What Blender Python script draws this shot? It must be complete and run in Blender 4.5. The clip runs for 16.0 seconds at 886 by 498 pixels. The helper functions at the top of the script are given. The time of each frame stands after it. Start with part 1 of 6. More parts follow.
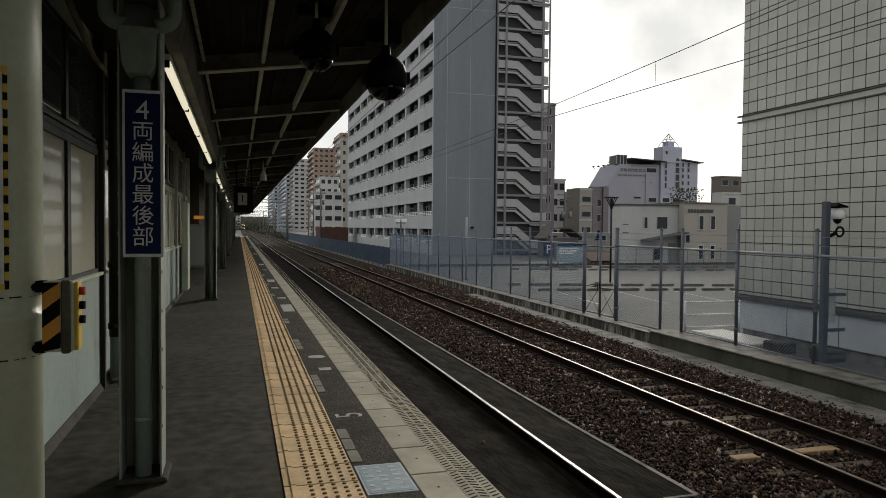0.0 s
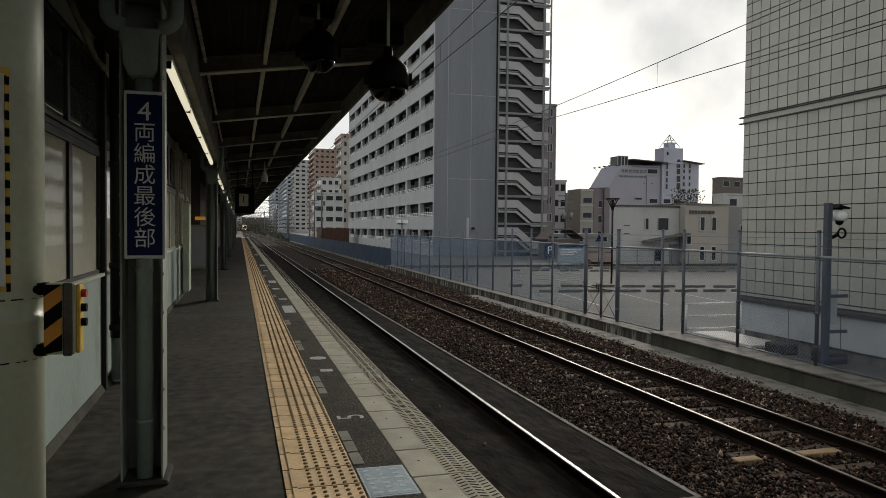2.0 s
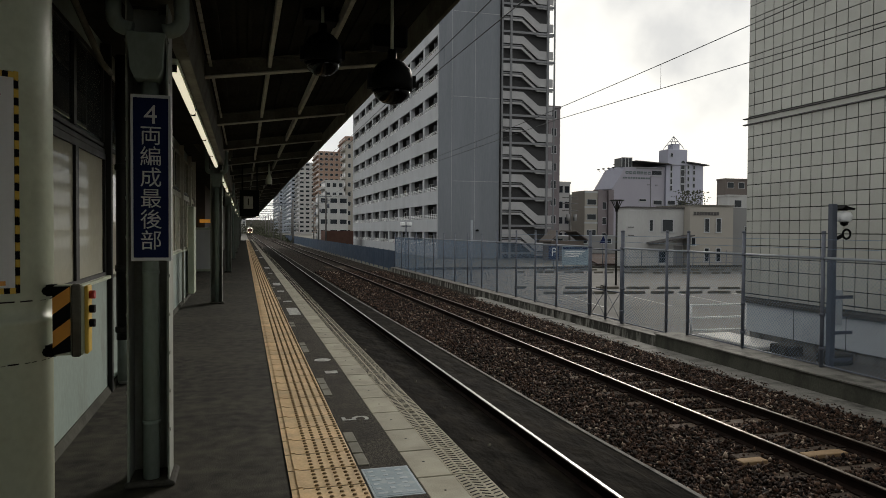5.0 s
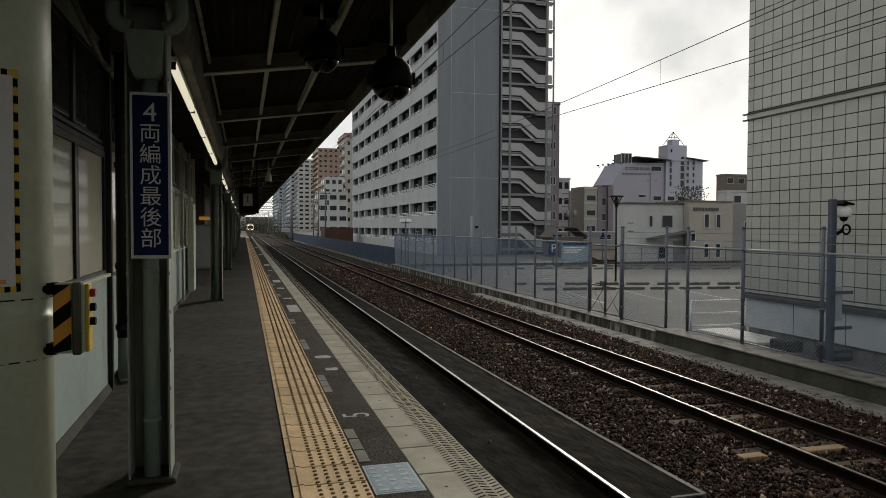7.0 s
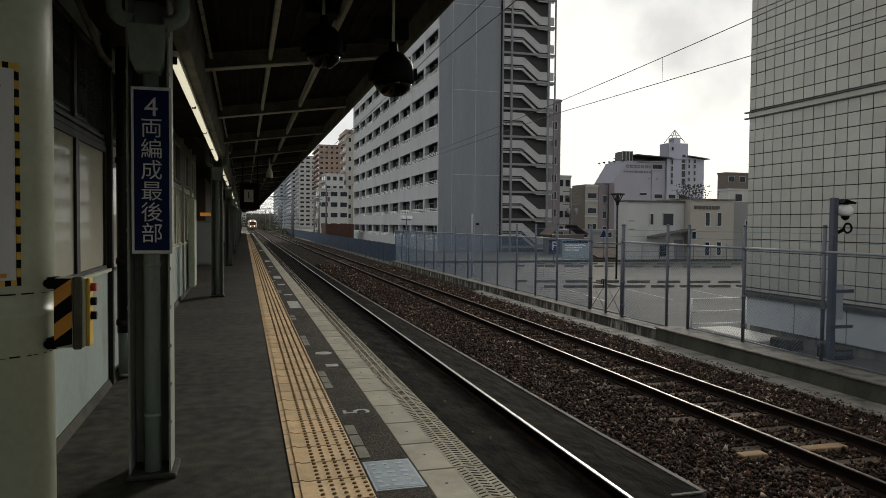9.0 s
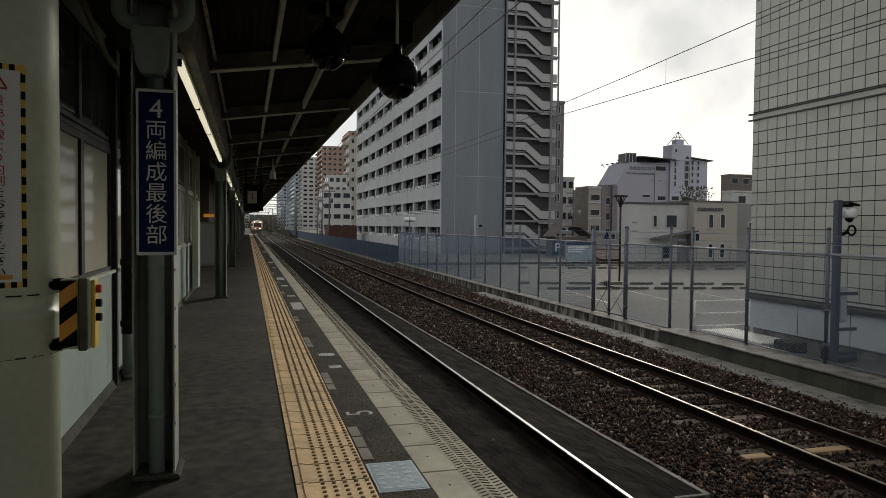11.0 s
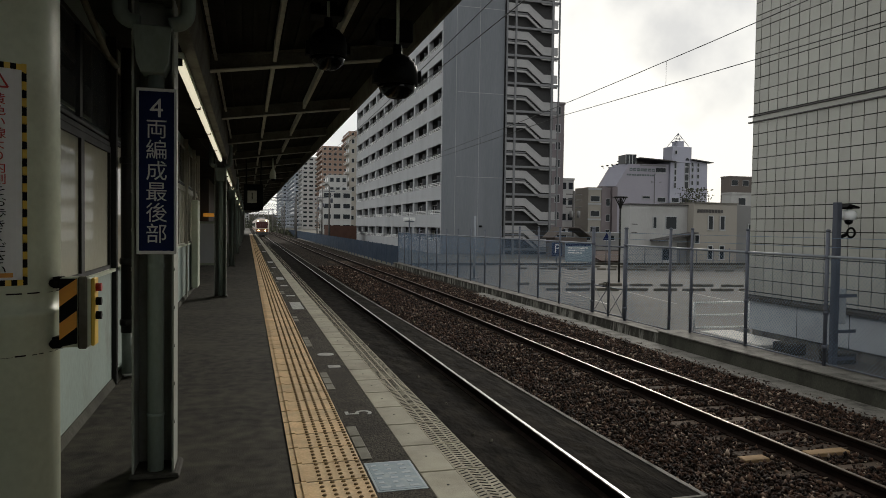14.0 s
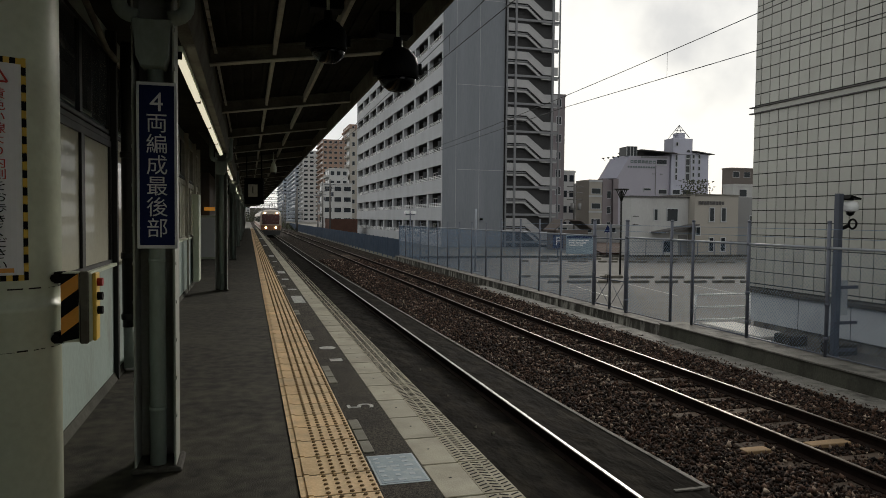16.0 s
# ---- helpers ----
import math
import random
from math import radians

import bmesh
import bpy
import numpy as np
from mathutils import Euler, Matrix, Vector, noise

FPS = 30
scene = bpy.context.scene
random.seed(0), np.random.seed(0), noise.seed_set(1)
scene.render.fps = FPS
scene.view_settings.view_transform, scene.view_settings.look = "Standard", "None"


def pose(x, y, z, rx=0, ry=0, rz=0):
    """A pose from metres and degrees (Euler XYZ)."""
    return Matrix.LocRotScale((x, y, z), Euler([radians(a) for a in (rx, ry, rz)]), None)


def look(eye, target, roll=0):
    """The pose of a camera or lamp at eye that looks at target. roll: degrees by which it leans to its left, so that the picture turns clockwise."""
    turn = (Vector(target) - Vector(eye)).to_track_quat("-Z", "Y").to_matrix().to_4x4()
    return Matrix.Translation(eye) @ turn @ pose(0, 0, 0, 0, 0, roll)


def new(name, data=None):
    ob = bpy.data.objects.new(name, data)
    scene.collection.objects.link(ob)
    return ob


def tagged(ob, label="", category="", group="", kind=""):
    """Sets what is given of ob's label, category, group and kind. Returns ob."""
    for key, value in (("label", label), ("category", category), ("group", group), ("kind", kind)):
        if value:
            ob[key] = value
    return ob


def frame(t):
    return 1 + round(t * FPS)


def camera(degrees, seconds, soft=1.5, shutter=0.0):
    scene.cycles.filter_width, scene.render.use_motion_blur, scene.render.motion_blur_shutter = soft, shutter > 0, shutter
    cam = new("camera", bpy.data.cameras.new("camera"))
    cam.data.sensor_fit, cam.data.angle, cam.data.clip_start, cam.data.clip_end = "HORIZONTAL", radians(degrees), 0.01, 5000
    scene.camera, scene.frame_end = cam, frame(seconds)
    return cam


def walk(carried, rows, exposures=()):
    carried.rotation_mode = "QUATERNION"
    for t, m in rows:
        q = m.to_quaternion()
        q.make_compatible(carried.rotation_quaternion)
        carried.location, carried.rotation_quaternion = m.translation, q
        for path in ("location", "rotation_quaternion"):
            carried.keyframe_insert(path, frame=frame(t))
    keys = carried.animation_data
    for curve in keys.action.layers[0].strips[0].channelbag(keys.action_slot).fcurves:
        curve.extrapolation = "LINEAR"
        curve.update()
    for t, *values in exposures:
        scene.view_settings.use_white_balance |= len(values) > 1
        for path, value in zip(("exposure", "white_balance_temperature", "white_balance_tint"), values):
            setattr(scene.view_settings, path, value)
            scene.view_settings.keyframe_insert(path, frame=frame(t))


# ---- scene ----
cam = camera(64.18, 16.0, soft=0.75)
PATH = [
    (0.0, 0.0184, 0.0016, 1.3935, 16.144, -1.728, 0.482),
    (0.5, 0.0147, 0.0123, 1.3939, 16.135, -1.902, 0.705),
    (1.0, 0.0118, 0.0206, 1.3923, 16.114, -1.921, 0.664),
    (1.5, 0.0123, 0.0167, 1.3935, 16.11, -1.815, 0.631),
    (2.0, 0.0136, 0.0155, 1.3978, 16.072, -1.654, 0.522),
    (2.5, 0.0124, 0.0057, 1.3966, 16.062, -1.477, 0.395),
    (3.0, 0.0109, 0.0043, 1.3942, 15.998, -1.358, 0.397),
    (3.5, 0.0085, 0.0011, 1.3961, 15.94, -1.353, 0.464),
    (4.0, 0.0088, -0.0034, 1.3946, 15.832, -1.376, 0.497),
    (6.5, 0.0076, -0.0022, 1.3953, 15.732, -1.688, 0.203),
    (7.0, 0.0066, -0.002, 1.3964, 15.762, -1.765, 0.19),
    (7.5, 0.0074, 0.0049, 1.3947, 15.699, -1.82, 0.261),
    (8.0, 0.0056, -0.0033, 1.3947, 15.635, -1.875, 0.338),
    (8.5, 0.0059, 0.0018, 1.3922, 15.732, -1.95, 0.352),
    (9.0, 0.0049, 0.0058, 1.3922, 15.711, -1.998, 0.445),
    (11.5, -0.0001, 0.0003, 1.3965, 15.442, -1.791, 0.534),
    (12.0, 0.0007, -0.0078, 1.3978, 15.52, -1.637, 0.623),
    (12.5, 0.0006, -0.0038, 1.3943, 15.524, -1.54, 0.615),
    (13.0, -0.0005, -0.004, 1.3945, 15.518, -1.604, 0.717),
    (13.5, -0.0021, -0.0027, 1.3932, 15.595, -1.69, 0.733),
    (14.0, 0.0003, -0.0052, 1.3933, 15.496, -1.833, 0.79),
    (14.5, -0.0026, -0.0062, 1.3924, 15.364, -2.018, 0.559),
    (15.0, -0.0008, -0.0058, 1.3918, 15.431, -2.225, 0.609),
    (15.5, -0.0009, -0.0017, 1.3919, 15.402, -2.356, 0.605),
    (16.0, -0.0, -0.0, 1.3942, 15.422, -2.403, 0.546),
]

def seen_from(x, y, z, yaw, pitch, roll):
    """A camera pose: yaw to the right of the track's line, pitch up, clockwise lean of the picture."""
    return pose(x, y, z, 90 + pitch, 0, -yaw) @ pose(0, 0, 0, 0, 0, roll)


walk(cam, [(t, seen_from(*r)) for t, *r in PATH], exposures=((0.0, -0.01), (0.5, -0.05), (1.0, -0.09), (4.0, -0.11), (16.0, -0.13)))

# ---- world, sun, exposure ----
scene.view_settings.exposure = 0.0
world = bpy.data.worlds.new("sky")
scene.world = world
world.use_nodes = True
wn, wl = world.node_tree.nodes, world.node_tree.links
wn.clear()
w_out = wn.new("ShaderNodeOutputWorld")
w_sky = wn.new("ShaderNodeTexSky")
w_sky.sky_type, w_sky.sun_disc = "NISHITA", False
w_sky.sun_elevation, w_sky.sun_rotation = radians(19), radians(32)
w_bg = wn.new("ShaderNodeBackground")
w_bg.inputs[1].default_value = 0.06
w_cloud = wn.new("ShaderNodeBackground")
w_noise = wn.new("ShaderNodeTexNoise")
w_noise.inputs["Scale"].default_value, w_noise.inputs["Detail"].default_value = 3.2, 7
w_ramp = wn.new("ShaderNodeValToRGB")
w_ramp.color_ramp.elements[0].position, w_ramp.color_ramp.elements[0].color = 0.41, (0.66, 0.68, 0.69, 1)
w_ramp.color_ramp.elements[1].position, w_ramp.color_ramp.elements[1].color = 0.52, (1.0, 1.0, 0.955, 1)
w_cloud.inputs[1].default_value = 1.12
w_mix = wn.new("ShaderNodeMixShader")
w_mix.inputs[0].default_value = 0.92
wl.new(w_noise.outputs["Fac"], w_ramp.inputs[0])
wl.new(w_ramp.outputs[0], w_cloud.inputs[0])
wl.new(w_sky.outputs[0], w_bg.inputs[0])
wl.new(w_bg.outputs[0], w_mix.inputs[1])
wl.new(w_cloud.outputs[0], w_mix.inputs[2])
wl.new(w_mix.outputs[0], w_out.inputs[0])

sun = new("sun", bpy.data.lights.new("sun", "SUN"))
sun.data.energy, sun.data.angle, sun.data.color = 2.3, radians(15), (1.0, 0.94, 0.84)
sun.matrix_world = look((53, 85, 34.5), (0, 0, 0))


# ---- materials ----
def mat(name, base, rough=0.7, second=None, scale=6.0, fine=60.0, amount=0.5, bump=0.2, metal=0.0, island=0.0, each=0.0, stretch=(1, 1, 1), spec=0.5, dirt=None, dirt_scale=1.2, dirt_amount=0.4, bump_scale=None, depth=0.01):
    """Two scales of colour variation, optional stains of a second colour, and fine relief, all in metres."""
    m = bpy.data.materials.new(name)
    m.use_nodes = True
    n, l = m.node_tree.nodes, m.node_tree.links
    b = n["Principled BSDF"]
    second = second or tuple(c * 0.72 for c in base)
    geo = n.new("ShaderNodeNewGeometry")
    mp = n.new("ShaderNodeMapping")
    mp.inputs["Scale"].default_value = stretch
    l.new(geo.outputs["Position"], mp.inputs["Vector"])
    n1, n2 = n.new("ShaderNodeTexNoise"), n.new("ShaderNodeTexNoise")
    n1.inputs["Scale"].default_value, n1.inputs["Detail"].default_value = scale, 5
    n2.inputs["Scale"].default_value, n2.inputs["Detail"].default_value = fine, 3
    for q in (n1, n2):
        l.new(mp.outputs[0], q.inputs["Vector"])
    add = n.new("ShaderNodeMath")
    add.operation = "ADD"
    l.new(n1.outputs["Fac"], add.inputs[0])
    l.new(n2.outputs["Fac"], add.inputs[1])
    rng = n.new("ShaderNodeMapRange")
    rng.inputs["From Min"].default_value, rng.inputs["From Max"].default_value = 0.72, 1.28
    rng.inputs["To Min"].default_value, rng.inputs["To Max"].default_value = 0.5 - amount / 2, 0.5 + amount / 2
    l.new(add.outputs[0], rng.inputs["Value"])
    mix = n.new("ShaderNodeMix")
    mix.data_type = "RGBA"
    mix.inputs[6].default_value, mix.inputs[7].default_value = (*base, 1), (*second, 1)
    l.new(rng.outputs[0], mix.inputs[0])
    colour = mix.outputs[2]
    if dirt:
        n3 = n.new("ShaderNodeTexNoise")
        n3.inputs["Scale"].default_value, n3.inputs["Detail"].default_value = dirt_scale, 8
        n3.inputs["Roughness"].default_value = 0.65
        l.new(mp.outputs[0], n3.inputs["Vector"])
        r3 = n.new("ShaderNodeMapRange")
        r3.inputs["From Min"].default_value, r3.inputs["From Max"].default_value = 0.48, 0.68
        r3.inputs["To Max"].default_value = dirt_amount
        l.new(n3.outputs["Fac"], r3.inputs["Value"])
        m3 = n.new("ShaderNodeMix")
        m3.data_type = "RGBA"
        m3.inputs[7].default_value = (*dirt, 1)
        l.new(r3.outputs[0], m3.inputs[0])
        l.new(colour, m3.inputs[6])
        colour = m3.outputs[2]
    if island or each:
        hsv = n.new("ShaderNodeHueSaturation")
        r4 = n.new("ShaderNodeMapRange")
        k = island or each
        r4.inputs["To Min"].default_value, r4.inputs["To Max"].default_value = 1 - k, 1 + k
        if island:
            l.new(geo.outputs["Random Per Island"], r4.inputs["Value"])
        else:
            oi = n.new("ShaderNodeObjectInfo")
            l.new(oi.outputs["Random"], r4.inputs["Value"])
        l.new(r4.outputs[0], hsv.inputs["Value"])
        l.new(colour, hsv.inputs["Color"])
        colour = hsv.outputs[0]
    l.new(colour, b.inputs["Base Color"])
    b.inputs["Metallic"].default_value = metal
    b.inputs["Specular IOR Level"].default_value = spec
    rr = n.new("ShaderNodeMapRange")
    rr.inputs["To Min"].default_value, rr.inputs["To Max"].default_value = max(rough - 0.12, 0.03), min(rough + 0.12, 1)
    l.new(n1.outputs["Fac"], rr.inputs["Value"])
    l.new(rr.outputs[0], b.inputs["Roughness"])
    if bump:
        bp = n.new("ShaderNodeBump")
        bp.inputs["Strength"].default_value, bp.inputs["Distance"].default_value = bump, depth
        src = n2
        if bump_scale:
            src = n.new("ShaderNodeTexNoise")
            src.inputs["Scale"].default_value, src.inputs["Detail"].default_value = bump_scale, 4
            l.new(mp.outputs[0], src.inputs["Vector"])
        l.new(src.outputs["Fac"], bp.inputs["Height"])
        l.new(bp.outputs[0], b.inputs["Normal"])
    return m


def glow(name, colour, strength):
    m = bpy.data.materials.new(name)
    m.use_nodes = True
    b = m.node_tree.nodes["Principled BSDF"]
    b.inputs["Base Color"].default_value = (*colour, 1)
    b.inputs["Emission Color"].default_value, b.inputs["Emission Strength"].default_value = (*colour, 1), strength
    return m


def glass(name, tint=(0.02, 0.025, 0.03), rough=0.06):
    m = mat(name, tint, rough, bump=0.04, amount=0.3, spec=0.15, bump_scale=1.5)
    return m


ASPHALT_P = mat("platform_asphalt", (0.046, 0.041, 0.0275), 0.85, (0.009, 0.008, 0.0054), 9.0, 160, 1.5, 0.5, spec=0.18, dirt=(0.075, 0.067, 0.047), dirt_scale=0.8, dirt_amount=0.5, depth=0.006)
ASPHALT_L = mat("lot_asphalt", (0.073, 0.07, 0.063), 0.95, (0.05, 0.048, 0.043), 0.8, 40, 0.9, 0.4, spec=0.15, dirt=(0.11, 0.108, 0.105), dirt_scale=0.3, dirt_amount=0.5)
EARTH = mat("ground_earth", (0.09, 0.083, 0.068), 0.95, (0.055, 0.053, 0.04), 0.3, 8, 0.9, 0.6)
CONCRETE = mat("concrete", (0.2, 0.19, 0.17), 0.9, (0.11, 0.105, 0.093), 2.5, 60, 1.0, 0.4, spec=0.2, stretch=(1, 1, 0.35), dirt=(0.03, 0.028, 0.024), dirt_scale=2.6, dirt_amount=0.85)
CONCRETE_D = mat("dark_concrete", (0.075, 0.07, 0.06), 0.9, (0.035, 0.033, 0.028), 2.2, 60, 1.0, 0.4, spec=0.2, dirt=(0.02, 0.02, 0.017), dirt_scale=1.3, dirt_amount=0.8)
CONCRETE_M = mat("olive_concrete", (0.085, 0.085, 0.068), 0.92, (0.05, 0.05, 0.04), 1.6, 50, 1.0, 0.4, spec=0.15, stretch=(1, 1, 0.5), dirt=(0.022, 0.022, 0.017), dirt_scale=1.4, dirt_amount=0.8)
CONCRETE_P = mat("patched_concrete", (0.07, 0.066, 0.056), 0.92, (0.035, 0.033, 0.028), 2.2, 50, 1.0, 0.4, spec=0.15, stretch=(1, 1.4, 0.3), dirt=(0.42, 0.41, 0.36), dirt_scale=3.2, dirt_amount=0.95)
ASPHALT_S = mat("speckled_asphalt", (0.014, 0.012, 0.0095), 0.9, (0.085, 0.074, 0.057), 60, 190, 1.9, 0.6, spec=0.1, dirt=(0.012, 0.011, 0.009), dirt_scale=3, dirt_amount=0.6)
SCRIBBLE = mat("faded_white_ink", (0.43, 0.49, 0.53), 0.75, (0.3, 0.37, 0.42), 30, 120, 1.0, 0.0)
SLAB = mat("edge_slab", (0.37, 0.345, 0.255), 0.8, (0.27, 0.25, 0.185), 5, 120, 0.8, 0.2, each=0.13, dirt=(0.16, 0.14, 0.105), dirt_scale=3, dirt_amount=0.55)
RUBBER = mat("worn_edge_tread", (0.33, 0.3, 0.2), 0.8, (0.2, 0.18, 0.125), 8, 90, 0.9, 0.2)
YELLOW = mat("tactile_yellow", (0.84, 0.61, 0.34), 0.55, (0.6, 0.4, 0.2), 4, 70, 0.9, 0.12, each=0.14, spec=0.35, dirt=(0.34, 0.25, 0.14), dirt_scale=3.5, dirt_amount=0.55)
# brown darker than the tile, for the shaded sides of the studs
STUD = mat("shaded_stud", (0.26, 0.165, 0.07), 0.8, (0.12, 0.078, 0.036), 12, 90, 0.9, 0.1, spec=0.2)
GROUT = mat("joint_dark", (0.015, 0.013, 0.011), 0.9)
MAT_DARK = mat("track_mat", (0.011, 0.0093, 0.0072), 0.97, (0.004, 0.0034, 0.0027), 2.5, 60, 1.2, 0.9, spec=0.02, stretch=(1.6, 0.7, 1), dirt=(0.03, 0.025, 0.018), dirt_scale=2.3, dirt_amount=0.65, depth=0.06, bump_scale=3)
BALLAST = mat("ballast_bed", (0.022, 0.016, 0.0115), 0.95, (0.005, 0.004, 0.003), 14, 45, 1.0, 1.0, spec=0.05, depth=0.04, bump_scale=22, dirt=(0.085, 0.062, 0.045), dirt_scale=9, dirt_amount=0.65)
STONE = mat("ballast_stone", (0.95, 0.92, 0.9), 0.9, (0.6, 0.56, 0.52), 9, 80, 0.9, 0.3, spec=0.2)
def by_piece(m, stops):
    """Colours each loose piece of a mesh from a ramp of (position, colour)."""
    n, l = m.node_tree.nodes, m.node_tree.links
    geo, ramp = n.new("ShaderNodeNewGeometry"), n.new("ShaderNodeValToRGB")
    while len(ramp.color_ramp.elements) < len(stops):
        ramp.color_ramp.elements.new(0.5)
    for e, (p, c) in zip(ramp.color_ramp.elements, stops):
        e.position, e.color = p, (*c, 1)
    l.new(geo.outputs["Random Per Island"], ramp.inputs[0])
    mul = n.new("ShaderNodeMix")
    mul.data_type, mul.blend_type = "RGBA", "MULTIPLY"
    mul.inputs[0].default_value = 1.0
    b = n["Principled BSDF"]
    l.new(b.inputs["Base Color"].links[0].from_socket, mul.inputs[6])
    l.new(ramp.outputs[0], mul.inputs[7])
    l.new(mul.outputs[2], b.inputs["Base Color"])


by_piece(STONE, ((0.0, (0.006, 0.004, 0.003)), (0.5, (0.024, 0.013, 0.0085)), (0.78, (0.07, 0.038, 0.025)), (0.93, (0.13, 0.082, 0.058)), (1.0, (0.42, 0.35, 0.28))))
RUST = mat("rail_rust", (0.018, 0.01, 0.007), 0.95, (0.008, 0.005, 0.004), 10, 80, 0.8, 0.3, spec=0.1)
RAILWORN = mat("rail_worn", (0.17, 0.145, 0.12), 0.5, (0.09, 0.068, 0.05), 20, 120, 0.8, 0.04, metal=1.0)
RAILTOP = mat("rail_polished", (0.36, 0.355, 0.34), 0.5, (0.25, 0.245, 0.235), 20, 120, 0.7, 0.02, metal=1.0)
TIE = mat("sleeper_wood", (0.1, 0.076, 0.058), 0.95, (0.055, 0.04, 0.03), 3, 50, 0.9, 0.4, stretch=(0.3, 3, 3), each=0.35, spec=0.1)
BOARD = mat("pale_board", (0.3, 0.2, 0.11), 0.9, (0.2, 0.135, 0.075), 5, 60, 0.9, 0.3, stretch=(0.4, 3, 3), spec=0.15)
STEEL_G = mat("painted_steel_grey_green", (0.3, 0.32, 0.28), 0.6, (0.22, 0.235, 0.205), 4, 60, 0.6, 0.08, dirt=(0.15, 0.12, 0.09), dirt_scale=4, dirt_amount=0.35)
PIPE_G = mat("painted_pipe_green", (0.25, 0.3, 0.265), 0.6, (0.19, 0.23, 0.2), 4, 60, 0.7, 0.06, spec=0.25, stretch=(1, 1, 0.4), dirt=(0.1, 0.095, 0.07), dirt_scale=5, dirt_amount=0.35)
STEEL_W = mat("painted_pole_white", (0.6, 0.65, 0.52), 0.42, (0.5, 0.55, 0.43), 3, 40, 0.8, 0.04, spec=0.3, dirt=(0.3, 0.27, 0.2), dirt_scale=3.5, dirt_amount=0.35)
# near-black base deepens the shade under the canopy roof
CANOPY = mat("canopy_paint_shaded", (0.028, 0.026, 0.02), 0.9, (0.014, 0.013, 0.01), 2, 40, 1.0, 0.1, spec=0.1, dirt=(0.012, 0.011, 0.009), dirt_scale=2, dirt_amount=0.6)
BEAMP = mat("beam_paint", (0.15, 0.145, 0.115), 0.8, (0.09, 0.086, 0.068), 3, 50, 0.9, 0.1, spec=0.25, dirt=(0.055, 0.045, 0.033), dirt_scale=3, dirt_amount=0.6)
BEAML = mat("pale_purlin_paint", (0.5, 0.49, 0.42), 0.7, (0.38, 0.37, 0.31), 3, 50, 0.8, 0.08, spec=0.25, dirt=(0.12, 0.1, 0.075), dirt_scale=4, dirt_amount=0.45)
PANEL = mat("hut_panel_green", (0.34, 0.42, 0.385), 0.5, (0.26, 0.325, 0.295), 1.5, 40, 0.9, 0.05, spec=0.3, stretch=(1, 1, 0.5), dirt=(0.16, 0.14, 0.1), dirt_scale=2, dirt_amount=0.55)
FRAME = mat("aluminium_dark", (0.018, 0.018, 0.016), 0.5, (0.012, 0.012, 0.011), 5, 60, 0.5, 0.05, spec=0.25)
CREAM = mat("frosted_window", (0.74, 0.73, 0.6), 0.05, (0.62, 0.61, 0.5), 1.2, 20, 0.6, 0.02, spec=1.0)
NAVY = mat("sign_navy", (0.006, 0.013, 0.062), 0.6, (0.005, 0.011, 0.05), 5, 60, 0.5, 0.03, spec=0.12)
LETTER = mat("sign_lettering", (0.62, 0.64, 0.65), 0.6, (0.53, 0.55, 0.56), 9, 60, 0.6, 0.02, spec=0.2)
PALE = mat("pale_slab", (0.5, 0.49, 0.46), 0.85, (0.38, 0.37, 0.35), 3, 40, 0.9, 0.2)
WHITE = mat("sign_white", (0.75, 0.76, 0.76), 0.5, (0.66, 0.67, 0.67), 6, 60, 0.5, 0.03)
BLACK = mat("black_plastic", (0.003, 0.003, 0.003), 0.65, bump=0.05, amount=0.3, spec=0.12)
BLACKG = mat("smoked_dome", (0.002, 0.002, 0.002), 0.15, bump=0.0, amount=0.2, spec=0.2)
HYEL = mat("hazard_yellow", (0.75, 0.5, 0.06), 0.45, (0.62, 0.41, 0.05), 8, 60, 0.5, 0.04)
ORANGE = mat("hazard_orange", (0.75, 0.33, 0.04), 0.45, (0.62, 0.27, 0.035), 8, 60, 0.5, 0.04)
RED = mat("letter_red", (0.55, 0.04, 0.03), 0.5)
TILE = mat("facade_tile", (0.365, 0.365, 0.33), 0.45, (0.33, 0.33, 0.3), 1.2, 30, 0.6, 0.03, each=0.06, dirt=(0.25, 0.245, 0.215), dirt_scale=0.8, dirt_amount=0.4)
TILEG = mat("facade_grout", (0.018, 0.017, 0.015), 0.9)
GREYBLUE = mat("plinth_paint", (0.4, 0.43, 0.46), 0.75, (0.34, 0.365, 0.39), 1.5, 30, 0.7, 0.1, dirt=(0.22, 0.23, 0.24), dirt_scale=1.2, dirt_amount=0.4)
FENCE = mat("fence_post_galvanised", (0.125, 0.135, 0.165), 0.6, (0.09, 0.097, 0.12), 8, 80, 0.8, 0.1, metal=0.2, spec=0.35)
GALV = mat("galvanised_tube", (0.26, 0.28, 0.31), 0.7, (0.2, 0.215, 0.24), 8, 80, 0.8, 0.05, spec=0.2)
WIRE = mat("fence_wire_blue_grey", (0.125, 0.19, 0.28), 0.7, (0.095, 0.15, 0.225), 8, 80, 0.6, 0.0)
BLUEP = mat("fence_panel_blue", (0.05, 0.075, 0.115), 0.8, (0.036, 0.055, 0.085), 2, 40, 0.9, 0.05, spec=0.12, dirt=(0.07, 0.085, 0.11), dirt_scale=0.6, dirt_amount=0.5)
APT_W = mat("apartment_white", (0.42, 0.43, 0.45), 0.85, (0.36, 0.37, 0.385), 0.5, 12, 0.7, 0.05, spec=0.2, dirt=(0.27, 0.275, 0.28), dirt_scale=0.3, dirt_amount=0.4, stretch=(1, 1, 0.4))
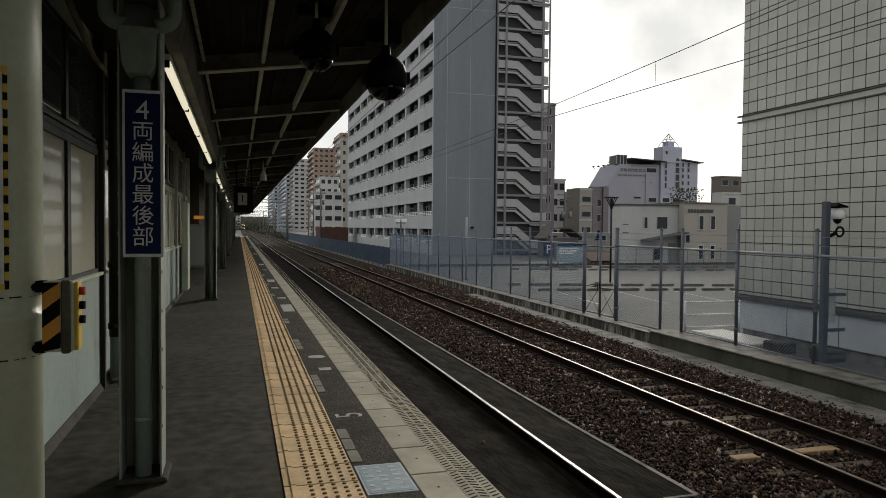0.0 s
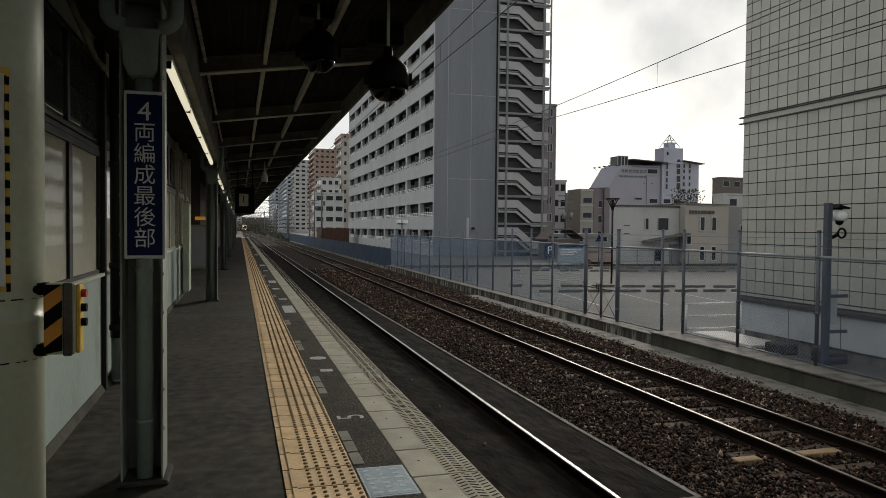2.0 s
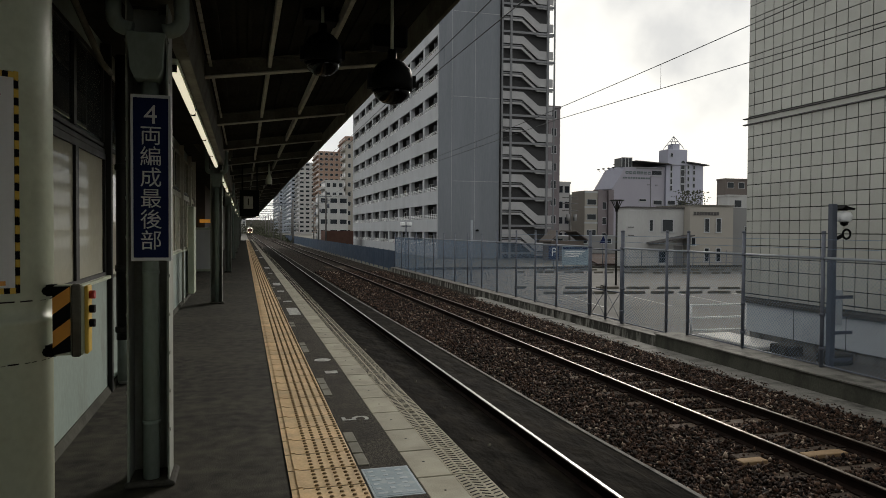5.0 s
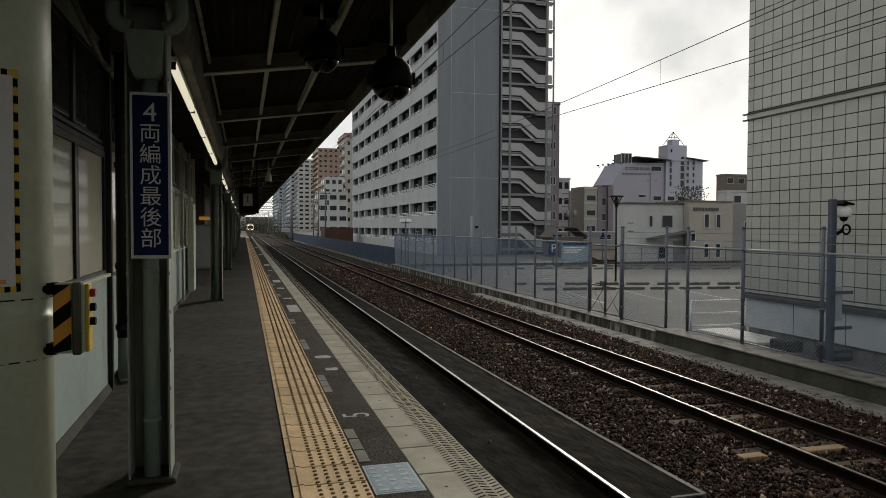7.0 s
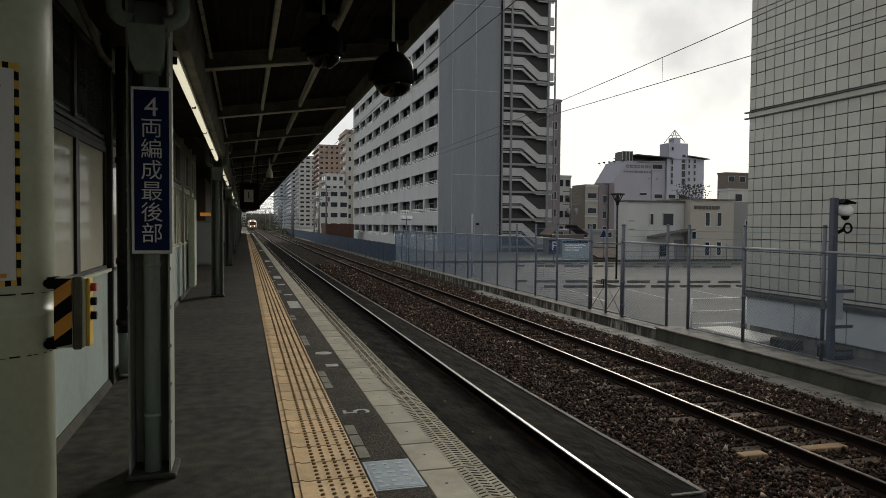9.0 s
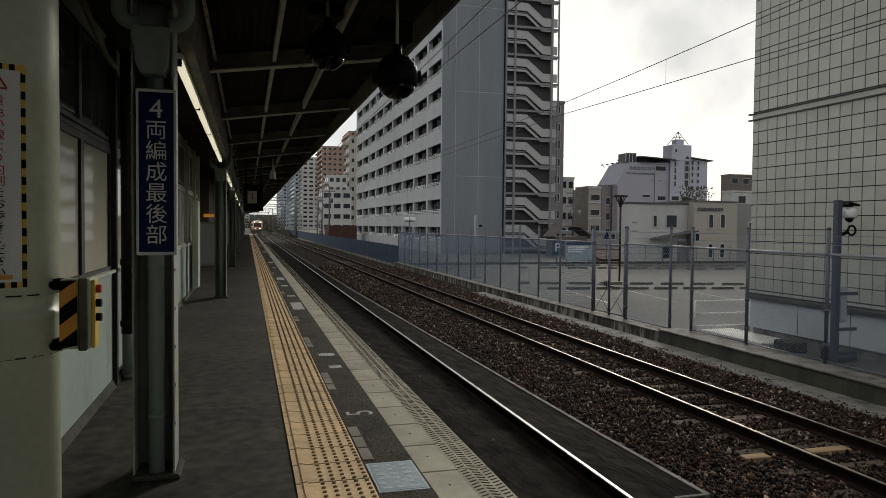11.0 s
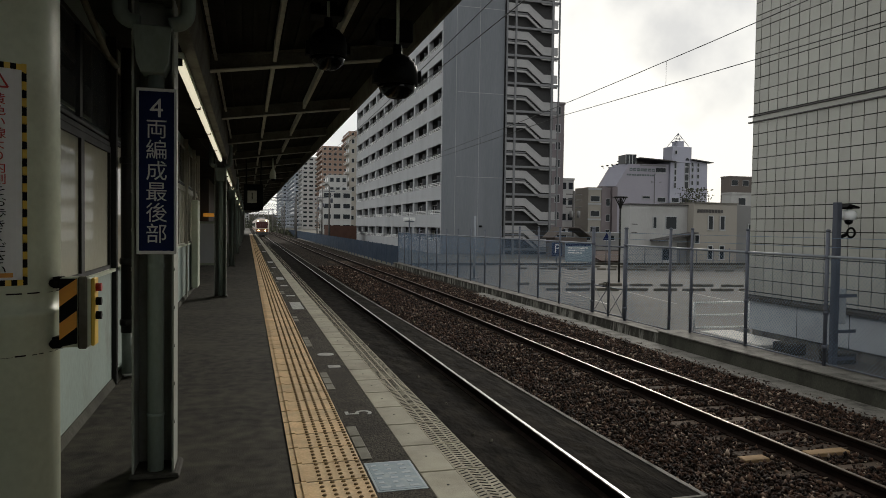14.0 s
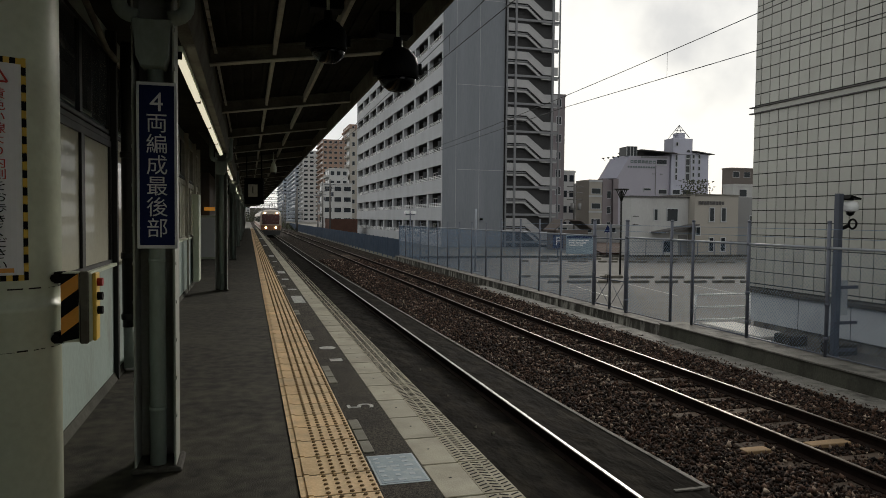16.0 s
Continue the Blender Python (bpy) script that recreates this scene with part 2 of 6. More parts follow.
APT_G = mat("apartment_grey_end", (0.165, 0.18, 0.2), 0.75, (0.14, 0.152, 0.17), 0.6, 12, 0.9, 0.08, spec=0.3, stretch=(1, 1, 0.12), dirt=(0.22, 0.235, 0.26), dirt_scale=0.5, dirt_amount=0.4)
# near-black colour stands in for the shade deep inside the balconies
APT_IN = mat("balcony_recess_shade", (0.04, 0.04, 0.042), 0.85)
STAIRW = mat("stair_parapet", (0.34, 0.34, 0.345), 0.75, (0.27, 0.27, 0.275), 1, 15, 0.7, 0.05)
STAIRD = mat("stair_steel", (0.17, 0.175, 0.185), 0.6, (0.131, 0.135, 0.145), 2, 20, 0.6, 0.05)
GLASSD = glass("window_glass_dark")
GLASSM = glass("window_glass_mid", (0.05, 0.055, 0.06), 0.1)
BROWN = mat("brown_tile_facade", (0.29, 0.2, 0.155), 0.8, (0.23, 0.155, 0.12), 0.8, 10, 0.7, 0.05, spec=0.2)
BEIGE = mat("beige_facade", (0.32, 0.3, 0.265), 0.8, (0.274, 0.254, 0.226), 0.5, 10, 0.6, 0.05)
PURPLE = mat("lilac_facade", (0.33, 0.32, 0.37), 0.75, (0.292, 0.281, 0.331), 0.4, 8, 0.6, 0.05)
LILAC_P = mat("pale_lilac_facade", (0.38, 0.385, 0.46), 0.75, (0.33, 0.335, 0.41), 0.5, 8, 0.7, 0.05)
MAUVE = mat("mauve_tile_facade", (0.19, 0.165, 0.175), 0.8, (0.15, 0.13, 0.14), 0.8, 10, 0.7, 0.05)
SIGNG = mat("faded_wall_lettering", (0.09, 0.12, 0.12), 0.8, (0.13, 0.16, 0.16), 2, 20, 0.8, 0.0)
WHITEF = mat("white_facade", (0.41, 0.41, 0.405), 0.85, (0.35, 0.35, 0.345), 0.5, 10, 0.7, 0.05, spec=0.2, stretch=(1, 1, 0.4), dirt=(0.27, 0.265, 0.25), dirt_scale=0.5, dirt_amount=0.4)
BLUEW = mat("bluish_white_facade", (0.36, 0.39, 0.44), 0.85, (0.31, 0.34, 0.385), 0.5, 10, 0.7, 0.05, spec=0.2)
GREYF = mat("grey_facade", (0.2, 0.2, 0.2), 0.8, (0.167, 0.167, 0.167), 0.5, 10, 0.6, 0.05)
DARKF = mat("dark_brown_facade", (0.12, 0.1, 0.09), 0.8)
STOPC = mat("weathered_stop_concrete", (0.13, 0.12, 0.1), 0.9, (0.09, 0.083, 0.07), 4, 60, 0.9, 0.2, spec=0.15)
ROOF_D = mat("dark_roof", (0.07, 0.065, 0.065), 0.7)
BRICKR = mat("red_brown_shed_wall", (0.11, 0.062, 0.048), 0.9, (0.08, 0.045, 0.035), 1.5, 15, 0.8, 0.1, spec=0.1)
ROOF_R = mat("rust_red_roof", (0.05, 0.03, 0.025), 0.9, spec=0.1)
LEAF = mat("foliage", (0.055, 0.06, 0.032), 0.85, (0.035, 0.036, 0.022), 2, 20, 0.9, 0.2, island=0.3)
POLE_C = mat("concrete_pole", (0.13, 0.125, 0.12), 0.85)
CABLE = mat("cable_black", (0.02, 0.02, 0.02), 0.6)
TRAIN_W = mat("train_cream", (0.6, 0.52, 0.45), 0.4, (0.55, 0.47, 0.41), 0.8, 15, 0.4, 0.02)
TRAIN_O = mat("train_orange", (0.3, 0.13, 0.06), 0.4, (0.25, 0.11, 0.05), 0.8, 15, 0.4, 0.02)
MAROON = mat("windshield_maroon", (0.07, 0.014, 0.012), 0.25, bump=0.0, amount=0.3)
PADC = mat("pad_concrete", (0.2, 0.19, 0.145), 0.85, (0.14, 0.13, 0.1), 6, 90, 0.9, 0.2, dirt=(0.1, 0.09, 0.07), dirt_scale=5, dirt_amount=0.5)
STEEL_B = mat("post_steel_blue", (0.075, 0.085, 0.11), 0.6, (0.055, 0.062, 0.082), 5, 60, 0.8, 0.08, spec=0.3)
TRAIN_D = mat("train_underframe", (0.05, 0.05, 0.05), 0.7)
LINEW = mat("worn_white_paint", (0.5, 0.5, 0.47), 0.8, (0.2, 0.2, 0.19), 12, 90, 1.0, 0.1)
NOTICE = mat("floor_notice_blue", (0.26, 0.34, 0.39), 0.7, (0.2, 0.27, 0.31), 10, 80, 0.9, 0.05, dirt=(0.42, 0.46, 0.48), dirt_scale=14, dirt_amount=0.5)
GREEN = mat("sign_green", (0.05, 0.3, 0.16), 0.5)
TUBE = glow("tube_light", (1.0, 0.92, 0.68), 0.75)
HEAD = glow("headlight", (1.0, 0.78, 0.42), 12.0)
ORSIGN = glow("lit_orange_sign", (1.0, 0.42, 0.06), 0.22)



def polish(m, rough, ior=1.5):
    """Makes a pane's surface evenly smooth."""
    b = m.node_tree.nodes["Principled BSDF"]
    for l in list(b.inputs["Roughness"].links):
        m.node_tree.links.remove(l)
    b.inputs["Roughness"].default_value = rough
    b.inputs["IOR"].default_value = ior


polish(CREAM, 0.03, 1.7)
polish(GLASSM, 0.03)
polish(GLASSD, 0.04)

# ---- mesh helpers ----
def bx(bm, x0, x1, y0, y1, z0, z1, m=None):
    """An axis-aligned block added to bm."""
    vs = [bm.verts.new((x, y, z)) for z in (z0, z1) for x, y in ((x0, y0), (x1, y0), (x1, y1), (x0, y1))]
    for f in ((3, 2, 1, 0), (4, 5, 6, 7), (0, 1, 5, 4), (1, 2, 6, 5), (2, 3, 7, 6), (3, 0, 4, 7)):
        bm.faces.new([vs[i] for i in f])
    if m is not None:
        for v in vs:
            v.co = m @ v.co
    return vs


def rod(bm, a, b, r, n=8, r2=None):
    """A round bar from a to b."""
    a, b = Vector(a), Vector(b)
    q = (b - a).to_track_quat("Z", "Y")
    r2 = r if r2 is None else r2
    lo = [bm.verts.new(a + q @ Vector((r * math.cos(6.2832 * i / n), r * math.sin(6.2832 * i / n), 0))) for i in range(n)]
    hi = [bm.verts.new(b + q @ Vector((r2 * math.cos(6.2832 * i / n), r2 * math.sin(6.2832 * i / n), 0))) for i in range(n)]
    for i in range(n):
        f = bm.faces.new((lo[i], lo[(i + 1) % n], hi[(i + 1) % n], hi[i]))
        f.smooth = n > 5
    bm.faces.new(lo[::-1])
    bm.faces.new(hi)


def turned(bm, centre, profile, n=20):
    """A body of revolution about a vertical axis: profile of (radius, height)."""
    rings = []
    for r, h in profile:
        rings.append([bm.verts.new((centre[0] + r * math.cos(6.2832 * i / n), centre[1] + r * math.sin(6.2832 * i / n), centre[2] + h)) for i in range(n)])
    for p, q in zip(rings, rings[1:]):
        for i in range(n):
            bm.faces.new((p[i], p[(i + 1) % n], q[(i + 1) % n], q[i])).smooth = True
    bm.faces.new(rings[0][::-1])
    bm.faces.new(rings[-1])


def prism(bm, pts, y0, y1, axis="y"):
    """A polygon of (a, z) drawn out along y (a = x) or along x (a = y)."""
    put = (lambda a, z, d: (a, d, z)) if axis == "y" else (lambda a, z, d: (d, a, z))
    lo = [bm.verts.new(put(a, z, y0)) for a, z in pts]
    hi = [bm.verts.new(put(a, z, y1)) for a, z in pts]
    k = len(pts)
    for i in range(k):
        bm.faces.new((lo[i], lo[(i + 1) % k], hi[(i + 1) % k], hi[i]))
    bm.faces.new(lo[::-1])
    bm.faces.new(hi)


def finish(bm, name, material, bevel=0.0):
    if bevel:
        bmesh.ops.bevel(bm, geom=list(bm.edges), offset=bevel, segments=1, affect="EDGES")
    bmesh.ops.recalc_face_normals(bm, faces=list(bm.faces))
    me = bpy.data.meshes.new(name)
    bm.to_mesh(me)
    bm.free()
    me.materials.append(material)
    return me


def part(name, bm, material, parent, label="", bevel=0.0):
    ob = new(name, finish(bm, name, material, bevel))
    ob.parent = parent
    if label:
        ob["label"] = label
    return ob


def block(name, dims, material, parent, label="", bevel=0.0):
    bm = bmesh.new()
    bx(bm, *dims)
    return part(name, bm, material, parent, label, bevel)


def bar(name, a, b, r, material, parent, label="", n=8):
    bm = bmesh.new()
    rod(bm, a, b, r, n)
    return part(name, bm, material, parent, label)


def thing(name, label, category, group="", kind="", at=(0, 0, 0)):
    ob = new(name)
    ob.location = at
    return tagged(ob, label, category, group, kind)


def solid(name, bm, material, label, category, group="", kind="", bevel=0.0):
    return tagged(new(name, finish(bm, name, material, bevel)), label, category, group, kind)


def shared(name, me, parent, loc, rot=0.0):
    ob = new(name, me)
    ob.parent = parent
    ob.location = loc
    ob.rotation_euler = (0, 0, rot)
    return ob


def lettering(name, text, size, material, parent, m, line=1.0, squeeze=1.0, label="", deep=0.001):
    """Raised writing from the built-in font, as a mesh under its sign."""
    cu = bpy.data.curves.new(name, "FONT")
    cu.body, cu.size, cu.align_x, cu.align_y, cu.space_line, cu.extrude = text, size, "CENTER", "CENTER", line, deep
    tmp = bpy.data.objects.new(name, cu)
    scene.collection.objects.link(tmp)
    bpy.context.view_layer.update()
    me = bpy.data.meshes.new_from_object(tmp.evaluated_get(bpy.context.evaluated_depsgraph_get()))
    bpy.data.objects.remove(tmp)
    me.transform(m @ Matrix.Diagonal((squeeze, 1, 1, 1)))
    me.materials.clear()
    me.materials.append(material)
    ob = new(name, me)
    ob.parent = parent
    if label:
        ob["label"] = label
    return ob


# ---- levels and lines of the plan ----
RAIL = -1.117
BED = -1.29
LOT = -1.25
EDGE = 1.341
T1, T2 = 2.91, 6.62
HALF = 0.5335
END = 100.0


# ---- ground, trackbed, platform ----
def make_ground():
    bm = bmesh.new()
    bx(bm, -1500, 1500, -400, 3000, -2.4, -1.42)
    solid("ground", bm, EARTH, "brown earth of the town's ground", "ground", kind="structure")
    bm = bmesh.new()
    bx(bm, 9.9, 70, 3.0, 46.0, -1.41, LOT)
    solid("parking_lot", bm, ASPHALT_L, "worn grey asphalt of the empty car park", "parking lot", kind="structure")
    bm = bmesh.new()
    prism(bm, [(1.2, -1.41), (9.3, -1.41), (9.3, -1.31), (8.4, -1.31), (7.9, -1.272), (5.35, -1.272), (4.6, -1.27), (1.2, -1.33)], -30, 700)
    solid("trackbed", bm, BALLAST, "rusty brown crushed-stone ballast bed of two tracks", "ballast", kind="structure")
    # dark covered strip of the near track, bordered by a pale edge
    bm = bmesh.new()
    bx(bm, 1.45, 3.40, -30, 110, -1.35, -1.268)
    pts = [(3.53, -30, -1.2), (4.31, -30, -1.2), (4.25, 8, -1.2), (4.02, 29, -1.21), (3.98, 110, -1.21), (3.53, 110, -1.2)]
    lo = [bm.verts.new((x, y, z - 0.12)) for x, y, z in pts]
    hi = [bm.verts.new((x, y, z)) for x, y, z in pts]
    bm.faces.new(hi)
    bm.faces.new(lo[::-1])
    for i in range(6):
        bm.faces.new((lo[i], lo[(i + 1) % 6], hi[(i + 1) % 6], hi[i]))
    cover = solid("track_cover", bm, MAT_DARK, "dark dusty matting between the near rails", "track cover", kind="structure")
    bm = bmesh.new()
    for (xa, ya), (xb, yb) in (((4.31, 5.86), (4.25, 8)), ((4.25, 8), (4.02, 29)), ((4.02, 29), (3.98, 110))):
        v = [bm.verts.new((x, y, z)) for x, y, z in ((xa - 0.02, ya, -1.19), (xa + 0.035, ya, -1.19), (xb + 0.035, yb, -1.19), (xb - 0.02, yb, -1.19), (xa - 0.02, ya, -1.3), (xa + 0.035, ya, -1.3), (xb + 0.035, yb, -1.3), (xb - 0.02, yb, -1.3))]
        for f in ((0, 1, 2, 3), (0, 4, 5, 1), (1, 5, 6, 2), (2, 6, 7, 3), (3, 7, 4, 0)):
            bm.faces.new([v[i] for i in f])
    bx(bm, 3.95, 4.31, 5.84, 5.88, -1.205, -1.188)
    part("cover_edge", bm, CONCRETE, cover, "pale concrete edging")
    # drain strip at the foot of the retaining wall
    bm = bmesh.new()
    prism(bm, [(8.62, -1.33), (9.23, -1.33), (9.23, -1.262), (8.66, -1.262)], -20, 27.0)
    solid("drain_strip", bm, CONCRETE, "flat concrete drain strip along the wall foot", "drain", kind="structure")


def make_platform():
    bm = bmesh.new()
    bx(bm, -9.0, 0.944, -20, END, -1.4, 0.0)
    bx(bm, 0.944, 1.30, -20, END, -1.4, -0.075)
    body = solid("platform", bm, ASPHALT_P, "dark worn asphalt station platform", "platform", kind="structure")
    bm = bmesh.new()
    bx(bm, 1.301, 1.315, -20, END, -1.3, -0.08)
    part("platform_face", bm, CONCRETE_D, body, "dark concrete platform wall")
    bm = bmesh.new()
    bx(bm, 0.246, 0.653, -20, END, -0.01, 0.004)
    part("tile_bedding", bm, GROUT, body)
    bm = bmesh.new()
    bx(bm, 0.655, 0.943, -20, END, -0.01, 0.0025)
    part("asphalt_band", bm, ASPHALT_S, body, "speckled asphalt between tactile strip and edge slabs")
    return body


def make_rails():
    prof_low = [(-0.065, 0), (0.065, 0), (0.06, 0.015), (0.012, 0.035), (0.009, 0.11), (0.032, 0.122), (0.032, 0.146), (-0.032, 0.146), (-0.032, 0.122), (-0.009, 0.11), (-0.012, 0.035), (-0.06, 0.015)]
    prof_top = [(-0.022, 0.1465), (0.022, 0.1465), (0.021, 0.151), (0.017, 0.153), (-0.017, 0.153), (-0.021, 0.151)]
    for c in (T1, T2):
        for s in (-1, 1):
            x = c + s * HALF
            bm = bmesh.new()
            prism(bm, [(x + a, RAIL - 0.153 + b) for a, b in prof_low], -25, 700)
            r = solid("rail", bm, RUST, "rusty steel rail with a polished running surface", "rail", "rails")
            bm = bmesh.new()
            prism(bm, [(x + a, RAIL - 0.153 + b) for a, b in prof_top], -25, 700)
            part("running_surface", bm, RAILTOP if c == T1 else RAILWORN, r, "polished steel")


def make_sleepers():
    bm = bmesh.new()
    bx(bm, -1.05, 1.05, -0.1, 0.1, -0.14, 0)
    me = finish(bm, "sleeper", TIE, 0.012)
    bm = bmesh.new()
    bx(bm, -0.11, 0.11, -0.07, 0.07, 0, 0.018)
    plate = finish(bm, "rail_plate", RUST)
    for i in range(75):
        y = 2.4 + i * 0.66
        z = -1.25 if i % 5 not in (2, 4) else -1.236
        ob = new("sleeper", me)
        ob.location = (T2, y, z - 0.01)
        tagged(ob, "weathered brown wooden sleeper half buried in ballast", "sleeper", "sleepers")
        for s in (-1, 1):
            p = shared("rail_plate", plate, ob, (s * HALF, 0, 0.0))
    for x0, x1, y, z in ((5.5, 5.84, 6.84, -1.232), (6.4, 6.98, 6.84, -1.228)):
        bm = bmesh.new()
        bx(bm, x0, x1, y - 0.075, y + 0.075, z - 0.06, z)
        solid("board", bm, BOARD, "pale yellowish wooden board lying in the ballast", "board", "loose boards", bevel=0.008)


def make_stones():
    """Loose crushed stones over the bed, one body of many small pieces."""
    rng = np.random.default_rng(3)
    n_v = 6
    base_v = np.array([(1, 0, 0), (0, 1, 0), (-1, 0, 0), (0, -1, 0), (0, 0, 1), (0, 0, -1)], float)
    base_f = np.array([(0, 1, 4), (1, 2, 4), (2, 3, 4), (3, 0, 4), (1, 0, 5), (2, 1, 5), (3, 2, 5), (0, 3, 5)])
    n = 135000
    y = 2.2 + 43 * rng.random(n) ** 1.9
    x = 4.28 + 4.55 * rng.random(n)
    bed = np.interp(x, [4.2, 4.6, 5.35, 7.9, 8.4, 9.3], [-1.275, -1.27, -1.272, -1.272, -1.31, -1.31])
    keep = np.ones(n, bool)
    for s in (-1, 1):
        keep &= np.abs(x - (T2 + s * HALF)) > 0.13
    near = np.abs((y - 2.4 + 0.33) % 0.66 - 0.33) < 0.095
    keep &= ~(near & (np.abs(x - T2) < 1.05) & (rng.random(n) < 0.84))
    keep &= ~((np.abs(y - 6.82) < 0.12) & (((x > 5.47) & (x < 5.87)) | ((x > 6.36) & (x < 7.02))))
    x, y, bed = x[keep], y[keep], bed[keep]
    n = len(x)
    size = 0.012 + 0.019 * rng.random(n) ** 1.6
    size *= 1 + y / 60
    shape = 0.6 + 0.8 * rng.random((n, n_v, 1))
    sc = 0.45 + 0.95 * rng.random((n, 1, 3))
    base_v = base_v[None] + 0.35 * (rng.random((n, n_v, 3)) - 0.5)
    ang = rng.random((n, 3)) * 6.283
    v = base_v * shape * sc * size[:, None, None]
    for k, (a, b) in enumerate(((0, 1), (1, 2))):
        c, s = np.cos(ang[:, k])[:, None], np.sin(ang[:, k])[:, None]
        va, vb = v[..., a].copy(), v[..., b].copy()
        v[..., a], v[..., b] = c * va - s * vb, s * va + c * vb
    v += np.stack([x, y, bed + size * (0.1 + 0.9 * rng.random(n)) + 0.01], 1)[:, None]
    faces = (base_f[None] + n_v * np.arange(n)[:, None, None]).reshape(-1, 3)
    me = bpy.data.meshes.new("ballast_stones")
    me.vertices.add(n * n_v)
    me.vertices.foreach_set("co", v.reshape(-1))
    me.loops.add(len(faces) * 3)
    me.loops.foreach_set("vertex_index", faces.reshape(-1).astype(np.int32))
    me.polygons.add(len(faces))
    me.polygons.foreach_set("loop_start", np.arange(0, len(faces) * 3, 3, dtype=np.int32))
    me.update(calc_edges=True)
    me.materials.append(STONE)
    tagged(new("ballast_stones", me), "loose rusty brown and grey crushed stones", "ballast", kind="stuff")


def make_litter():
    for x, y, w, turn in ((2.93, 8.2, 0.028, 20), (2.89, 10.1, 0.025, 70), (2.91, 12.0, 0.03, 35), (2.8, 8.5, 0.02, 10), (2.6, 15.5, 0.03, 50)):
        bm = bmesh.new()
        ring = [(w * math.cos(a * 0.785) * (1 + 0.25 * math.sin(3 * a)), 0.5 * w * math.sin(a * 0.785)) for a in range(8)]
        top = [bm.verts.new(pose(x, y, -1.26, 0, 0, turn) @ Vector((p, q, 0.012 * math.sin(i * 1.7) + 0.012))) for i, (p, q) in enumerate(ring)]
        low = [bm.verts.new(pose(x, y, -1.268, 0, 0, turn) @ Vector((p, q, 0.0))) for p, q in ring]
        bm.faces.new(top)
        bm.faces.new(low[::-1])
        for i in range(8):
            bm.faces.new((low[i], low[(i + 1) % 8], top[(i + 1) % 8], top[i]))
        solid("litter_scrap", bm, PADC, "small pale scrap of litter on the dark matting", "litter", "litter scraps")


def make_retaining_wall():
    w = thing("retaining_wall", "low stained concrete wall carrying the railway fence", "wall", kind="structure")
    # darker face and paler coping paint in the shaded side and lit top
    bm = bmesh.new()
    prism(bm, [(9.25, -1.4), (9.27, -0.985), (9.9, -0.985), (9.9, -1.4)], -20, 14.5)
    part("wall_section", bm, CONCRETE_M, w, "olive face, coloured dark for its shade", 0.015)
    block("coping", (9.24, 9.91, -20, 14.52, -0.99, -0.965), CONCRETE, w, "top coloured paler for the light on it")
    y = 14.53
    while y < 46:
        bm = bmesh.new()
        prism(bm, [(9.46, -1.4), (9.48, -1.085), (9.9, -1.085), (9.9, -1.4)], y, min(y + 1.97, 46.9))
        part("wall_section", bm, CONCRETE_P, w, "streaked and patched face", 0.012)
        # again a paler coping for the light on the wall top
        block("coping", (9.45, 9.91, y, min(y + 1.97, 46.9), -1.09, -1.07), CONCRETE, w)
        y += 2.0


